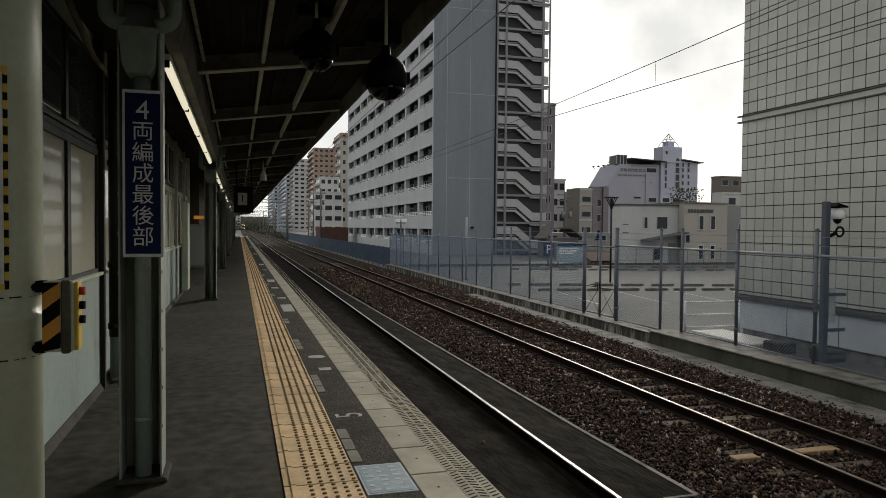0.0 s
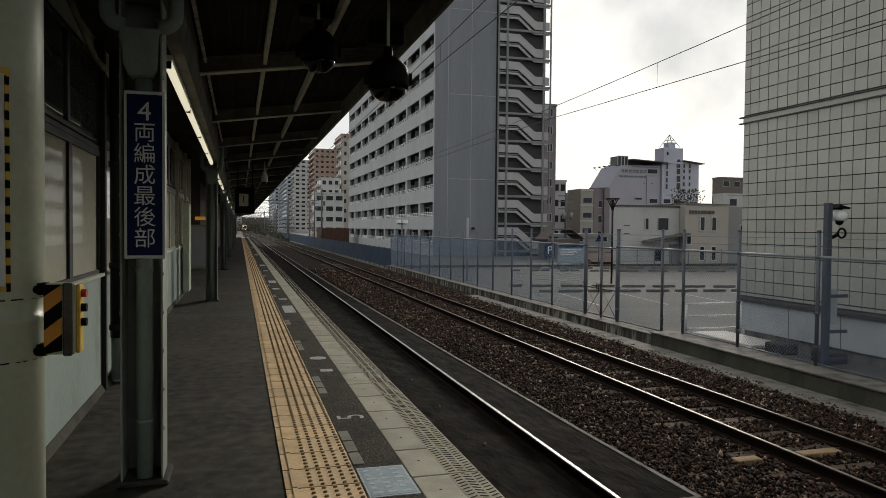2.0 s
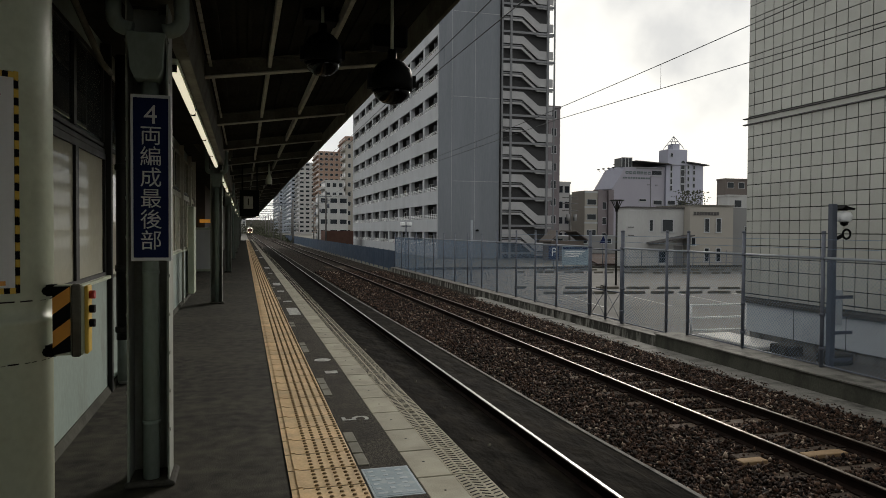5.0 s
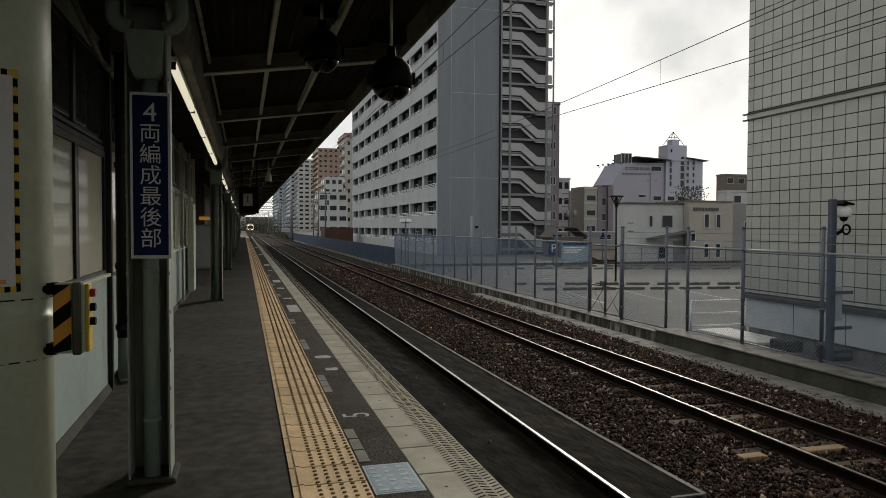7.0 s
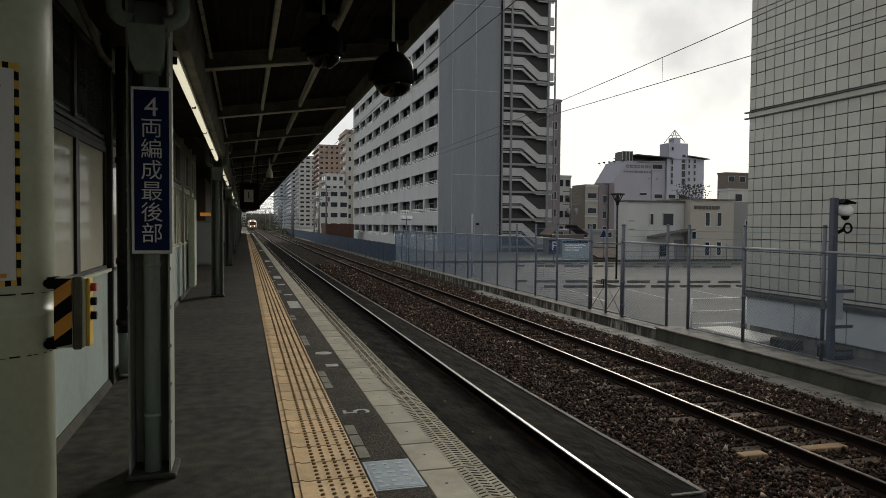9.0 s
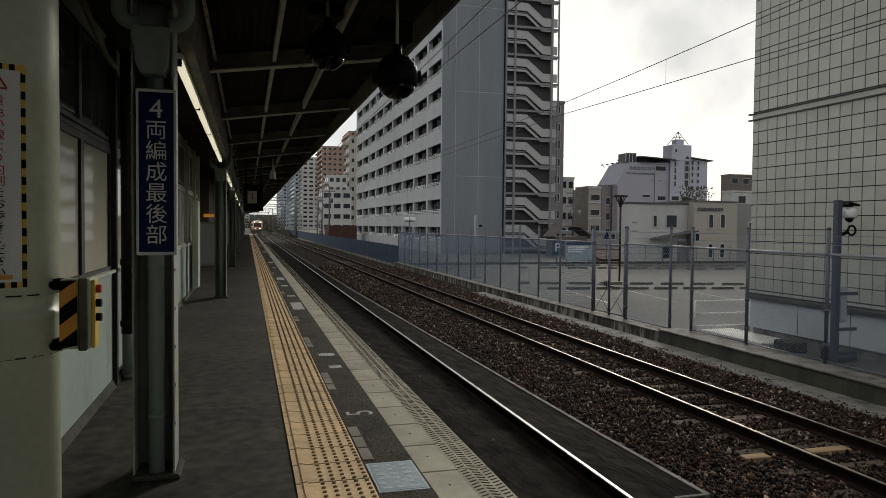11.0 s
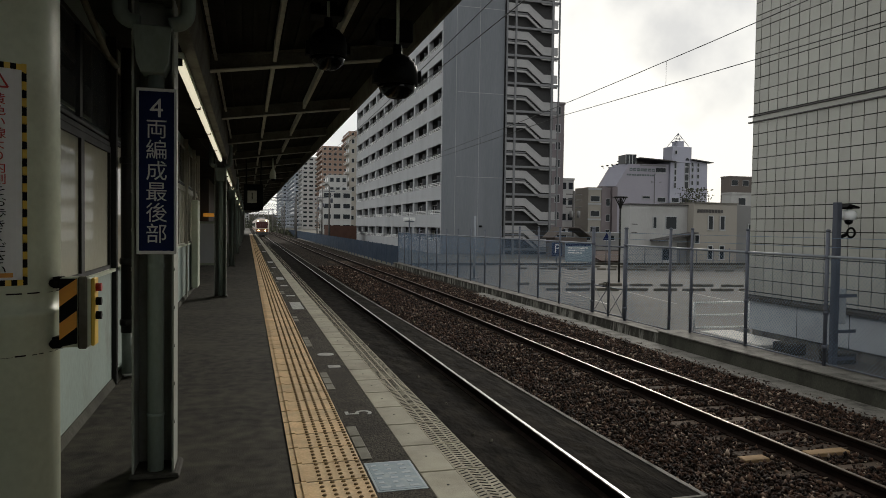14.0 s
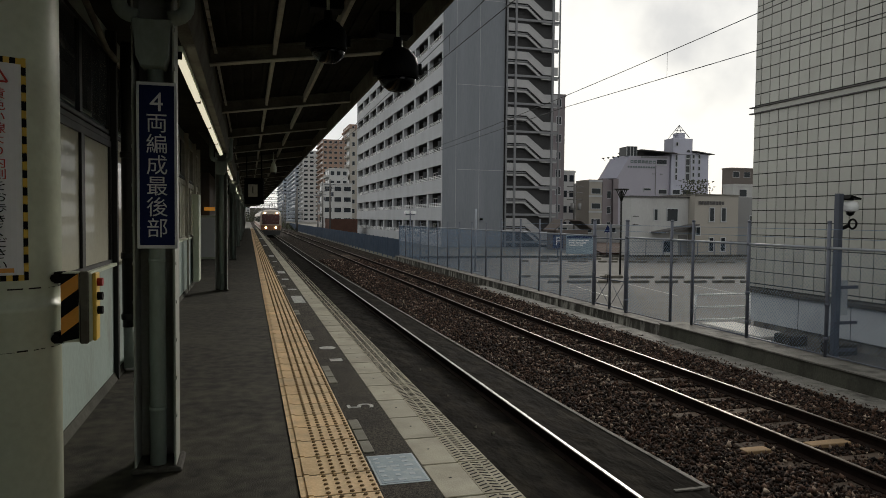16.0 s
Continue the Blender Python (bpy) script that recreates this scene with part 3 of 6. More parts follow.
def make_fence():
    """Chain-link fence on the wall: posts, rails, wire mesh, barbed strands."""
    f = thing("railway_fence", "tall blue-grey chain-link fence on a low wall", "fence")
    ys = [4.1, 6.1, 8.1, 10.12, 12.17, 14.03, 14.88, 16.95, 18.8, 21.1, 22.85, 24.65, 26.7] + [28.6 + 2.0 * i for i in range(9)] + [46.6]
    thick = (16.95, 18.8)
    for y in ys:
        z0 = -0.985 if y < 14.5 else -1.085
        top = 1.4 if y < 27 else 1.25
        bm = bmesh.new()
        r = 0.05 if y in thick else 0.034
        rod(bm, (9.8, y, z0), (9.8, y, top), r, 10)
        turned(bm, (9.8, y, top - 0.01), [(r * 1.15, 0), (r * 1.15, 0.03), (r * 0.6, 0.045)], 10)
        p = part("post", bm, FENCE, f)
        if y < 27:
            for zc in (z0 + 0.35, z0 + 0.95, 0.955):
                bm = bmesh.new()
                turned(bm, (9.8, y, zc), [(r * 1.2, -0.03), (r * 1.35, -0.024), (r * 1.35, 0.024), (r * 1.2, 0.03)], 10)
                part("clamp", bm, FENCE, p)
    for a, b in zip(ys, ys[1:]):
        if (a, b) == (16.95, 18.8):
            continue
        # top rail in a paler grey than the posts, for its lit look
        bar("top_rail", (9.8, a, 0.955), (9.8, b, 0.955), 0.024, GALV, f, "galvanised tube, coloured pale for the light on it")
        bar("bottom_rail", (9.8, a, (-0.93 if a < 14 else -1.03)), (9.8, b, (-0.93 if b < 14.5 else -1.03)), 0.016, FENCE, f)
    for z in (1.12, 1.28):
        bar("barbed_strand", (9.8, 4.1, z), (9.8, 27, z), 0.004, WIRE, f, n=4)
    # the mesh of wires, diagonal both ways
    rng = np.random.default_rng(5)
    vs, fs = [], []

    def wire(y0, z0, y1, z1, r):
        d = np.array((0, y1 - y0, z1 - z0))
        d = d / np.linalg.norm(d)
        s = np.array((0, -d[2], d[1])) * r
        k = len(vs)
        for yy, zz in ((y0, z0), (y1, z1)):
            c = np.array((9.8, yy, zz))
            vs.extend([c + s, c - s * 0.6 + (r, 0, 0), c - s * 0.6 - (r, 0, 0)])
        for i in range(3):
            fs.append((k + i, k + (i + 1) % 3, k + 3 + (i + 1) % 3, k + 3 + i))

    pitch = 0.075
    for ya, yb, za in ((4.1, 14.4, -0.93), (14.4, 16.95, -1.03), (18.8, 46.6, -1.03)):
        zb = 0.94
        h = zb - za
        for s in (1, -1):
            y = ya - h
            while y < yb + h:
                p, q = (y, za), (y + h, zb)
                if s < 0:
                    p, q = (y, zb), (y + h, za)
                t0, t1 = max(0, (ya - p[0]) / h), min(1, (yb - p[0]) / h)
                if t1 > t0 + 0.01:
                    wire(p[0] + t0 * h, p[1] + t0 * (q[1] - p[1]), p[0] + t1 * h, p[1] + t1 * (q[1] - p[1]), 0.002 if y < 16 else 0.0038)
                y += pitch
    me = bpy.data.meshes.new("wire_mesh")
    me.from_pydata([tuple(v) for v in vs], [], fs)
    me.materials.append(WIRE)
    ob = new("wire_mesh", me)
    ob.parent = f
    tagged(ob, "diagonal wire netting", kind="stuff")
    # gate between the two thick posts
    g = thing("fence_gate", "double steel gate of the railway fence, shut", "gate")
    for a, b in ((17.04, 17.83), (17.87, 18.71)):
        for p, q in (((a, 0.9), (b, 0.9)), ((a, -1.0), (b, -1.0)), ((a, 0.9), (a, -1.0)), ((b, 0.9), (b, -1.0)), ((a, -0.25), (b, -0.25)), ((a, -0.25), (b, -1.0)), ((b, -0.25), (a, -1.0))):
            thin = 0.009 if p[0] != q[0] and p[1] != q[1] else 0.02
            bar("gate_bar", (9.8, *p), (9.8, *q), thin, FENCE, g)
    bm = bmesh.new()
    rod(bm, (9.8, 17.85, -1.07), (9.8, 17.85, 1.3), 0.035, 10)
    part("gate_post", bm, FENCE, g)
    for s in (-0.13, 0.13):
        bm = bmesh.new()
        for p, q in (((0, -0.05), (0, 0.16)), ((0, 0.16), (s, 0.16)), ((s, 0.16), (s, 0.02))):
            rod(bm, (9.72, 17.85 + p[0], -0.28 + p[1]), (9.72, 17.85 + q[0], -0.28 + q[1]), 0.012, 6)
        part("latch_handle", bm, BLACK, g)
    # low barrier rails behind the fence, beside the tall building
    bm = bmesh.new()
    BX0, BX1, BY = 10.79, 12.41, 15.3
    for z in (-1.065, -0.75, -0.435):
        rod(bm, (BX0, BY, z), (BX1, BY, z), 0.024, 8)
    for x in (BX0, BX1):
        rod(bm, (x, BY, -1.25), (x, BY, -0.41), 0.026, 8)
    solid("barrier_rail", bm, WHITE, "low white-grey tubular barrier in the car park", "barrier")
    # lower solid blue fence that goes on into the distance
    b = thing("blue_fence", "low blue sheet fence along the far track", "fence")
    y = 46.8
    while y < 175:
        bm = bmesh.new()
        bx(bm, 9.78, 9.82, y, y + 1.94, -1.25, 0.02 + 0.1 * min((y - 46) / 100, 1))
        bx(bm, 9.77, 9.83, y + 1.94, y + 2.0, -1.4, 0.06 + 0.1 * min((y - 46) / 100, 1))
        part("fence_panel", bm, BLUEP, b)
        y += 2.0


def make_ladder_post():
    """Square steel post with a dome camera and a ring light."""
    p = thing("camera_post", "square blue-grey steel post with a surveillance camera", "camera post", at=(0.13, 0, 0))
    block("post", (10.17, 10.285, 10.44, 10.555, -1.25, 1.93), STEEL_B, p, "", 0.012)
    block("base", (10.03, 10.5, 10.3, 10.75, -1.25, -1.08), CONCRETE_D, p, "", 0.02)
    block("junction_box", (10.34, 10.5, 10.5, 10.6, -0.3, 0.35), GREYBLUE, p, "", 0.01)
    bm = bmesh.new()
    rod(bm, (10.33, 10.5, 1.83), (10.5, 10.45, 1.83), 0.02, 8)
    prism(bm, [(10.33, 1.84), (10.40, 1.9), (10.62, 1.85), (10.6, 1.82), (10.4, 1.86)], 10.38, 10.6)
    part("arm", bm, BLACK, p)
    bm = bmesh.new()
    turned(bm, (10.49, 10.5, 1.68), [(0.11, -0.07), (0.13, -0.04), (0.135, 0.05), (0.105, 0.1), (0.03, 0.13)], 18)
    c = part("camera_housing", bm, WHITE, p, "white round camera housing")
    bm = bmesh.new()
    turned(bm, (10.49, 10.5, 1.6), [(0.02, -0.075), (0.06, -0.05), (0.08, 0.02)], 18)
    part("dome", bm, BLACKG, c, "dark dome")
    bm = bmesh.new()
    loops = []
    for i in range(18):
        a = 6.2832 * i / 18
        loops.append([bm.verts.new((10.5 + (0.085 + 0.02 * math.cos(q)) * math.cos(a), 10.45 + 0.02 * math.sin(q), 1.38 + (0.085 + 0.02 * math.cos(q)) * math.sin(a))) for q in (0, 1.047, 2.094, 3.142, 4.189, 5.236)])
    for p_, q_ in zip(loops, loops[1:] + loops[:1]):
        for i in range(6):
            bm.faces.new((p_[i], p_[(i + 1) % 6], q_[(i + 1) % 6], q_[i])).smooth = True
    rod(bm, (10.28, 10.5, 1.28), (10.42, 10.47, 1.35), 0.035, 8)
    part("ring_lamp", bm, BLACK, p, "black ring-shaped lamp")
    for z in (-0.45, 0.2, -0.95):
        block("bracket", (10.1, 10.62, 10.39, 10.41, z, z + 0.06), STEEL_B, p)


# ---- the canopy and its lights ----
VALLEY, SLOPE = 2.755, 0.138


def roof_z(x):
    return VALLEY + SLOPE * (x + 0.27)


def make_canopy():
    # roof sheets and ribs, with the under-roof shade put into their colour
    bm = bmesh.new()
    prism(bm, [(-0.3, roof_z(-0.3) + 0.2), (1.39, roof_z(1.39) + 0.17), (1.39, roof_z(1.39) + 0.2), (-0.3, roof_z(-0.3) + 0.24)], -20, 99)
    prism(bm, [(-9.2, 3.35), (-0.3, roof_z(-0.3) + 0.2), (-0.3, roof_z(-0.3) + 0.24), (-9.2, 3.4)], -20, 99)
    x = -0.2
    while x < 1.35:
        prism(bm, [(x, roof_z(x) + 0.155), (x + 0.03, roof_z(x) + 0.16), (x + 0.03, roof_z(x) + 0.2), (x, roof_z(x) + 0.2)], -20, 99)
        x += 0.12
    solid("ceiling", bm, CANOPY, "ribbed metal underside of the platform canopy, coloured near black for its shade", "ceiling", kind="structure")
    c = thing("canopy_frame", "grimy painted steel frame of the canopy", "canopy frame", kind="structure")
    y = -17.3
    while y < 99:
        bm = bmesh.new()
        for z0, z1, w in ((0.013, 0.13, 0.008), (0.13, 0.145, 0.05)):
            prism(bm, [(-0.328, roof_z(-0.328) + z0), (1.34, roof_z(1.34) + z0), (1.34, roof_z(1.34) + z1), (-0.328, roof_z(-0.328) + z1)], y - w, y + w)
        beam = part("cross_beam", bm, BEAMP, c)
        # lower flange paler than the web, painting in the light along it
        bm = bmesh.new()
        prism(bm, [(-0.328, roof_z(-0.328)), (1.34, roof_z(1.34)), (1.34, roof_z(1.34) + 0.012), (-0.328, roof_z(-0.328) + 0.012)], y - 0.05, y + 0.05)
        part("flange", bm, BEAML, beam, "lower flange, coloured pale for the light it catches")
        y += 3.0
    for k in (0.161, 0.475):
        x = k * (VALLEY - 1.394 + 0.06) / (1 - k * SLOPE)
        bm = bmesh.new()
        bx(bm, x - 0.016, x + 0.016, -20, 99, roof_z(x) + 0.05, roof_z(x) + 0.145)
        part("purlin", bm, BEAML, c, "pale painted angle")
    bm = bmesh.new()
    bx(bm, 1.39, 1.42, -20, 99, roof_z(1.39) - 0.03, roof_z(1.39) + 0.22)
    part("fascia", bm, BEAMP, c, "pale weathered fascia board")
    bm = bmesh.new()
    prism(bm, [(-0.45, 2.6), (-0.36, 2.6), (-0.33, 2.76), (-0.33, 2.98), (-0.47, 2.98), (-0.47, 2.76)], -20, 99)
    part("valley_gutter", bm, BEAMP, c, "grimy rust-stained valley gutter")
    # light conduit with brackets that runs beside the gutter
    bm = bmesh.new()
    y = 2.0
    while y < 40:
        bx(bm, -0.288, -0.262, y, y + 0.2, 2.845, 2.857)
        y += 0.235
    bx(bm, -0.285, -0.265, -20, 60, 2.857, 2.87)
    part("cable_conduit", bm, BEAML, c, "pale segmented cable duct")


def sweep(bm, pts, r, n=12):
    """A bent round pipe through pts, one continuous skin."""
    pts = [Vector(p) for p in pts]
    rings = []
    for i, p in enumerate(pts):
        d = (pts[min(i + 1, len(pts) - 1)] - pts[max(i - 1, 0)]).normalized()
        u = d.cross(Vector((0, 1, 0))).normalized()
        w = d.cross(u)
        rings.append([bm.verts.new(p + u * r * math.cos(6.2832 * k / n) + w * r * math.sin(6.2832 * k / n)) for k in range(n)])
    for a, b in zip(rings, rings[1:]):
        for k in range(n):
            bm.faces.new((a[k], a[(k + 1) % n], b[(k + 1) % n], b[k])).smooth = True
    bm.faces.new(rings[0][::-1])
    bm.faces.new(rings[-1])


def make_columns():
    for i, y in enumerate((-5.6, 4.18, 14.0, 24.0, 34.6, 44.4, 54.2, 64.0, 73.8, 83.6, 93.4)):
        c = thing("platform_column", "grey-green painted steel column holding the canopy", "column", "canopy columns", at=(0, y, 0))
        # channel section open towards the pipe: two flanges and a web at the back
        bm = bmesh.new()
        prism(bm, [(-0.596, -0.1), (-0.586, -0.1), (-0.586, 0.11), (-0.393, 0.11), (-0.393, -0.1), (-0.383, -0.1), (-0.383, 0.122), (-0.596, 0.122)], 0.0, 2.62)
        for v in bm.verts:
            v.co = (v.co.x, v.co.z, v.co.y)
        part("steel_section", bm, STEEL_G, c)
        bm = bmesh.new()
        for s in (-1, 1):
            for k in range(11):
                rod(bm, (-0.4895 + s * 0.1065, -0.075, 0.3 + 0.21 * k), (-0.4895 + s * 0.1115, -0.075, 0.3 + 0.21 * k), 0.011, 6)
        tagged(part("rivet", bm, STEEL_G, c), "row of round rivet heads", kind="stuff")
        bm = bmesh.new()
        prism(bm, [(-0.615, 0), (-0.35, 0), (-0.355, 0.02), (-0.365, 0.03), (-0.6, 0.03), (-0.61, 0.02)], -0.13, 0.16)
        part("concrete_footing", bm, CONCRETE_D, c, "stained concrete footing", 0.008)
        bm = bmesh.new()
        rod(bm, (-0.481, -0.045, 0.02), (-0.481, -0.045, 2.24), 0.043, 16)
        pipe = part("drain_pipe", bm, PIPE_G, c, "round grey-green rainwater pipe")
        for z in (0.33, 1.15):
            bm = bmesh.new()
            turned(bm, (-0.481, -0.045, z), [(0.0455, 0), (0.0465, 0.004), (0.0465, 0.016), (0.0455, 0.02)], 16)
            part("pipe_joint", bm, PIPE_G, pipe)
        bm = bmesh.new()
        prism(bm, [(-0.545, 2.185), (-0.43, 2.185), (-0.405, 2.24), (-0.398, 2.415), (-0.39, 2.418), (-0.39, 2.432), (-0.585, 2.432), (-0.585, 2.418), (-0.577, 2.415), (-0.568, 2.24)], -0.16, -0.01)
        part("rain_hopper", bm, PIPE_G, c, "boxy rainwater hopper", 0.005)
        for x0, x1 in ((-0.41, -0.315), (-0.56, -0.655)):
            bm = bmesh.new()
            sgn = 1 if x1 > x0 else -1
            bend = [(x1 - sgn * 0.07 + sgn * 0.07 * math.sin(a), -0.085, 2.53 - 0.07 * math.cos(a)) for a in (0, 0.3, 0.6, 0.9, 1.2, 1.5708)]
            sweep(bm, [(x0, -0.085, 2.455)] + bend + [(x1, -0.085, 2.95)], 0.04, 14)
            part("down_pipe", bm, PIPE_G, c)
        bm = bmesh.new()
        prism(bm, [(-0.62, 2.62), (-0.36, 2.62), (-0.2, 2.78), (-0.2, 2.98), (-0.9, 2.98)], -0.05, 0.05)
        part("bracket", bm, BEAMP, c)


def make_lights():
    y = 5.35
    runs = []
    for k in range(26):
        if k < 4:
            runs.append((y, y + 1.95))
            y += 2.02
            if k == 3:
                y = 15.4
        else:
            runs.append((y, y + 2.0))
            y += 2.4 if k % 3 else 3.8
    for a, b in runs:
        t = thing("tube_lamp", "slim fluorescent tube lamp under the canopy gutter, lit", "lamp", "tube lamps")
        block("housing", (-0.5, -0.44, a, b, 2.56, 2.6), STEEL_W, t, "", 0.006)
        bm = bmesh.new()
        rod(bm, (-0.47, a + 0.04, 2.535), (-0.47, b - 0.04, 2.53), 0.03, 12)
        part("tube", bm, TUBE, t, "glowing warm-white tube")
        for yy in (a + 0.02, b - 0.03):
            block("end_cap", (-0.49, -0.45, yy, yy + 0.02, 2.51, 2.57), BLACK, t)
        for yy in (a + 0.3, b - 0.3):
            bm = bmesh.new()
            rod(bm, (-0.47, yy, 2.6), (-0.47, yy, 2.9), 0.008, 6)
            part("hanger", bm, BEAMP, t)


def make_dome_cameras():
    for x, y, z, r in ((1.03, 5.0, 2.455, 0.15), (0.575, 5.35, 2.7, 0.142)):
        d = thing("dome_camera", "black dome camera hanging from the canopy", "camera", "dome cameras")
        bm = bmesh.new()
        turned(bm, (x, y, z), [(r * 0.97, -0.06), (r, -0.02), (r, 0.03), (r * 0.9, 0.09), (r * 0.6, 0.14), (0.035, 0.165), (0.03, 0.23)], 28)
        part("housing", bm, BLACK, d)
        bm = bmesh.new()
        turned(bm, (x, y, z), [(0.02, -0.155), (r * 0.45, -0.145), (r * 0.8, -0.105), (r * 0.93, -0.05)], 28)
        part("dome", bm, BLACKG, d, "smoked dome")
        bm = bmesh.new()
        rod(bm, (x, y, z + 0.2), (x, y, roof_z(x) + 0.2), 0.012, 8)
        part("rod", bm, STEEL_W, d)
        block("junction_box", (x - 0.13, x + 0.12, y + 0.02, y + 0.2, z + 0.26, z + 0.42), BLACK, d, "", 0.01)
        block("latch", (x - r - 0.025, x - r + 0.02, y - 0.03, y + 0.03, z - 0.05, z + 0.05), BLACK, d)
        block("latch", (x + r - 0.02, x + r + 0.02, y - 0.03, y + 0.03, z - 0.03, z + 0.05), BLACK, d)
    d = thing("bell_camera", "grey bell-shaped camera hanging far along the canopy", "camera", at=(0.62, 18.5, 2.62))
    bm = bmesh.new()
    turned(bm, (0, 0, 0), [(0.07, -0.08), (0.08, -0.05), (0.077, 0.06), (0.05, 0.14), (0.02, 0.19), (0.012, 0.5)], 20)
    part("housing", bm, STEEL_W, d)
    bm = bmesh.new()
    turned(bm, (0, 0, -0.08), [(0.015, -0.06), (0.045, -0.045), (0.065, 0)], 20)
    part("dome", bm, BLACKG, d)


def make_signs():
    s = thing("position_sign", "narrow navy sign with white Japanese writing and border on a column", "sign", at=(-0.463, 4.02, 0))
    block("board", (-0.1, 0.1, -0.012, 0.012, 1.225, 2.1), LETTER, s, "white-edged board", 0.003)
    block("face", (-0.086, 0.086, -0.0155, -0.0125, 1.243, 2.082), NAVY, s, "navy blue face")
    for i, ch in enumerate("4両編成最後部"):
        lettering("lettering", ch, 0.14 if i == 0 else 0.11, LETTER, s, pose(0, -0.0165, 1.99 - 0.1105 * i, 90, 0, 0))
    # hanging sign with the numeral 1
    h = thing("hanging_sign", "dark box sign hanging from the canopy, numeral one on white", "sign", at=(0.27, 18.0, 0))
    block("box", (-0.36, 0.1, -0.1, 0.1, 1.72, 2.36), BLACK, h, "", 0.01)
    block("panel", (-0.27, -0.05, -0.108, -0.102, 1.9, 2.2), BEAML, h, "dim white panel")
    lettering("lettering", "1", 0.24, BLACK, h, pose(-0.16, -0.11, 2.06, 90, 0, 0))
    bm = bmesh.new()
    for x in (-0.3, 0.05):
        rod(bm, (x, 0, 2.36), (x, 0, 3.0), 0.015, 8)
    part("hanger", bm, BLACK, h)
    # notices painted or stuck on the platform
    n = thing("floor_notice", "worn pale blue notice stuck on the platform floor", "floor notice")
    block("border", (0.662, 0.935, 3.585, 4.045, -0.002, 0.005), SCRIBBLE, n)
    block("face", (0.675, 0.922, 3.6, 4.03, 0.004, 0.0065), NOTICE, n, "faded blue face")
    rng = random.Random(4)
    for i in range(6):
        for j in range(3):
            y = 4.01 - 0.068 * i
            x = 0.685 + 0.078 * j
            w = 0.03 + 0.03 * rng.random()
            block("line_of_writing", (x + 0.006, x + w, y - 0.042, y - 0.012, 0.006, 0.0075), SCRIBBLE, n)
    for name, x0, x1, y0, y1 in (("white_mark", 0.725, 0.91, 11.75, 12.8), ("white_mark", 0.77, 0.89, 6.86, 6.98), ("white_mark", 0.72, 0.9, 18.1, 18.9), ("white_mark", 0.73, 0.88, 16.2, 16.5), ("white_mark", 0.74, 0.9, 13.9, 14.1), ("white_mark", 0.72, 0.9, 26.0, 26.9), ("white_mark", 0.75, 0.88, 23.0, 23.3), ("white_mark", 0.72, 0.9, 36, 37), ("white_mark", 0.72, 0.9, 48, 49)):
        bm = bmesh.new()
        bx(bm, x0, x1, y0, y1, -0.003, 0.0055)
        solid(name, bm, LINEW, "worn white stopping mark on the platform", "floor mark", "floor marks")
    bm = bmesh.new()
    turned(bm, (0.818, 7.6, -0.002), [(0.088, 0), (0.088, 0.006)], 24)
    solid("round_mark", bm, LINEW, "round white disc on the platform", "floor mark", "floor marks")
    # worn painted numeral
    m = thing("painted_numeral", "worn white numeral five painted on the platform", "floor mark")
    lettering("numeral", "5", 0.28, LINEW, m, pose(0.81, 5.17, 0.004, 0, 0, 90), label="worn white paint")
    # grey pads beside the tactile strip
    bm = bmesh.new()
    bx(bm, -0.035, 0.035, -0.11, 0.11, -0.006, 0.009)
    me = finish(bm, "paving_pad", PADC, 0.004)
    for y in (4.22, 4.46, 4.7, 6.05, 6.29, 6.53, 8.2, 8.44, 8.7, 10.4, 10.7, 14.5, 14.8, 17.4, 20.5, 20.8):
        ob = new("paving_pad", me)
        ob.location = (0.69, y, 0)
        tagged(ob, "small grey paving pad beside the yellow strip", "paving pad", "paving pads")


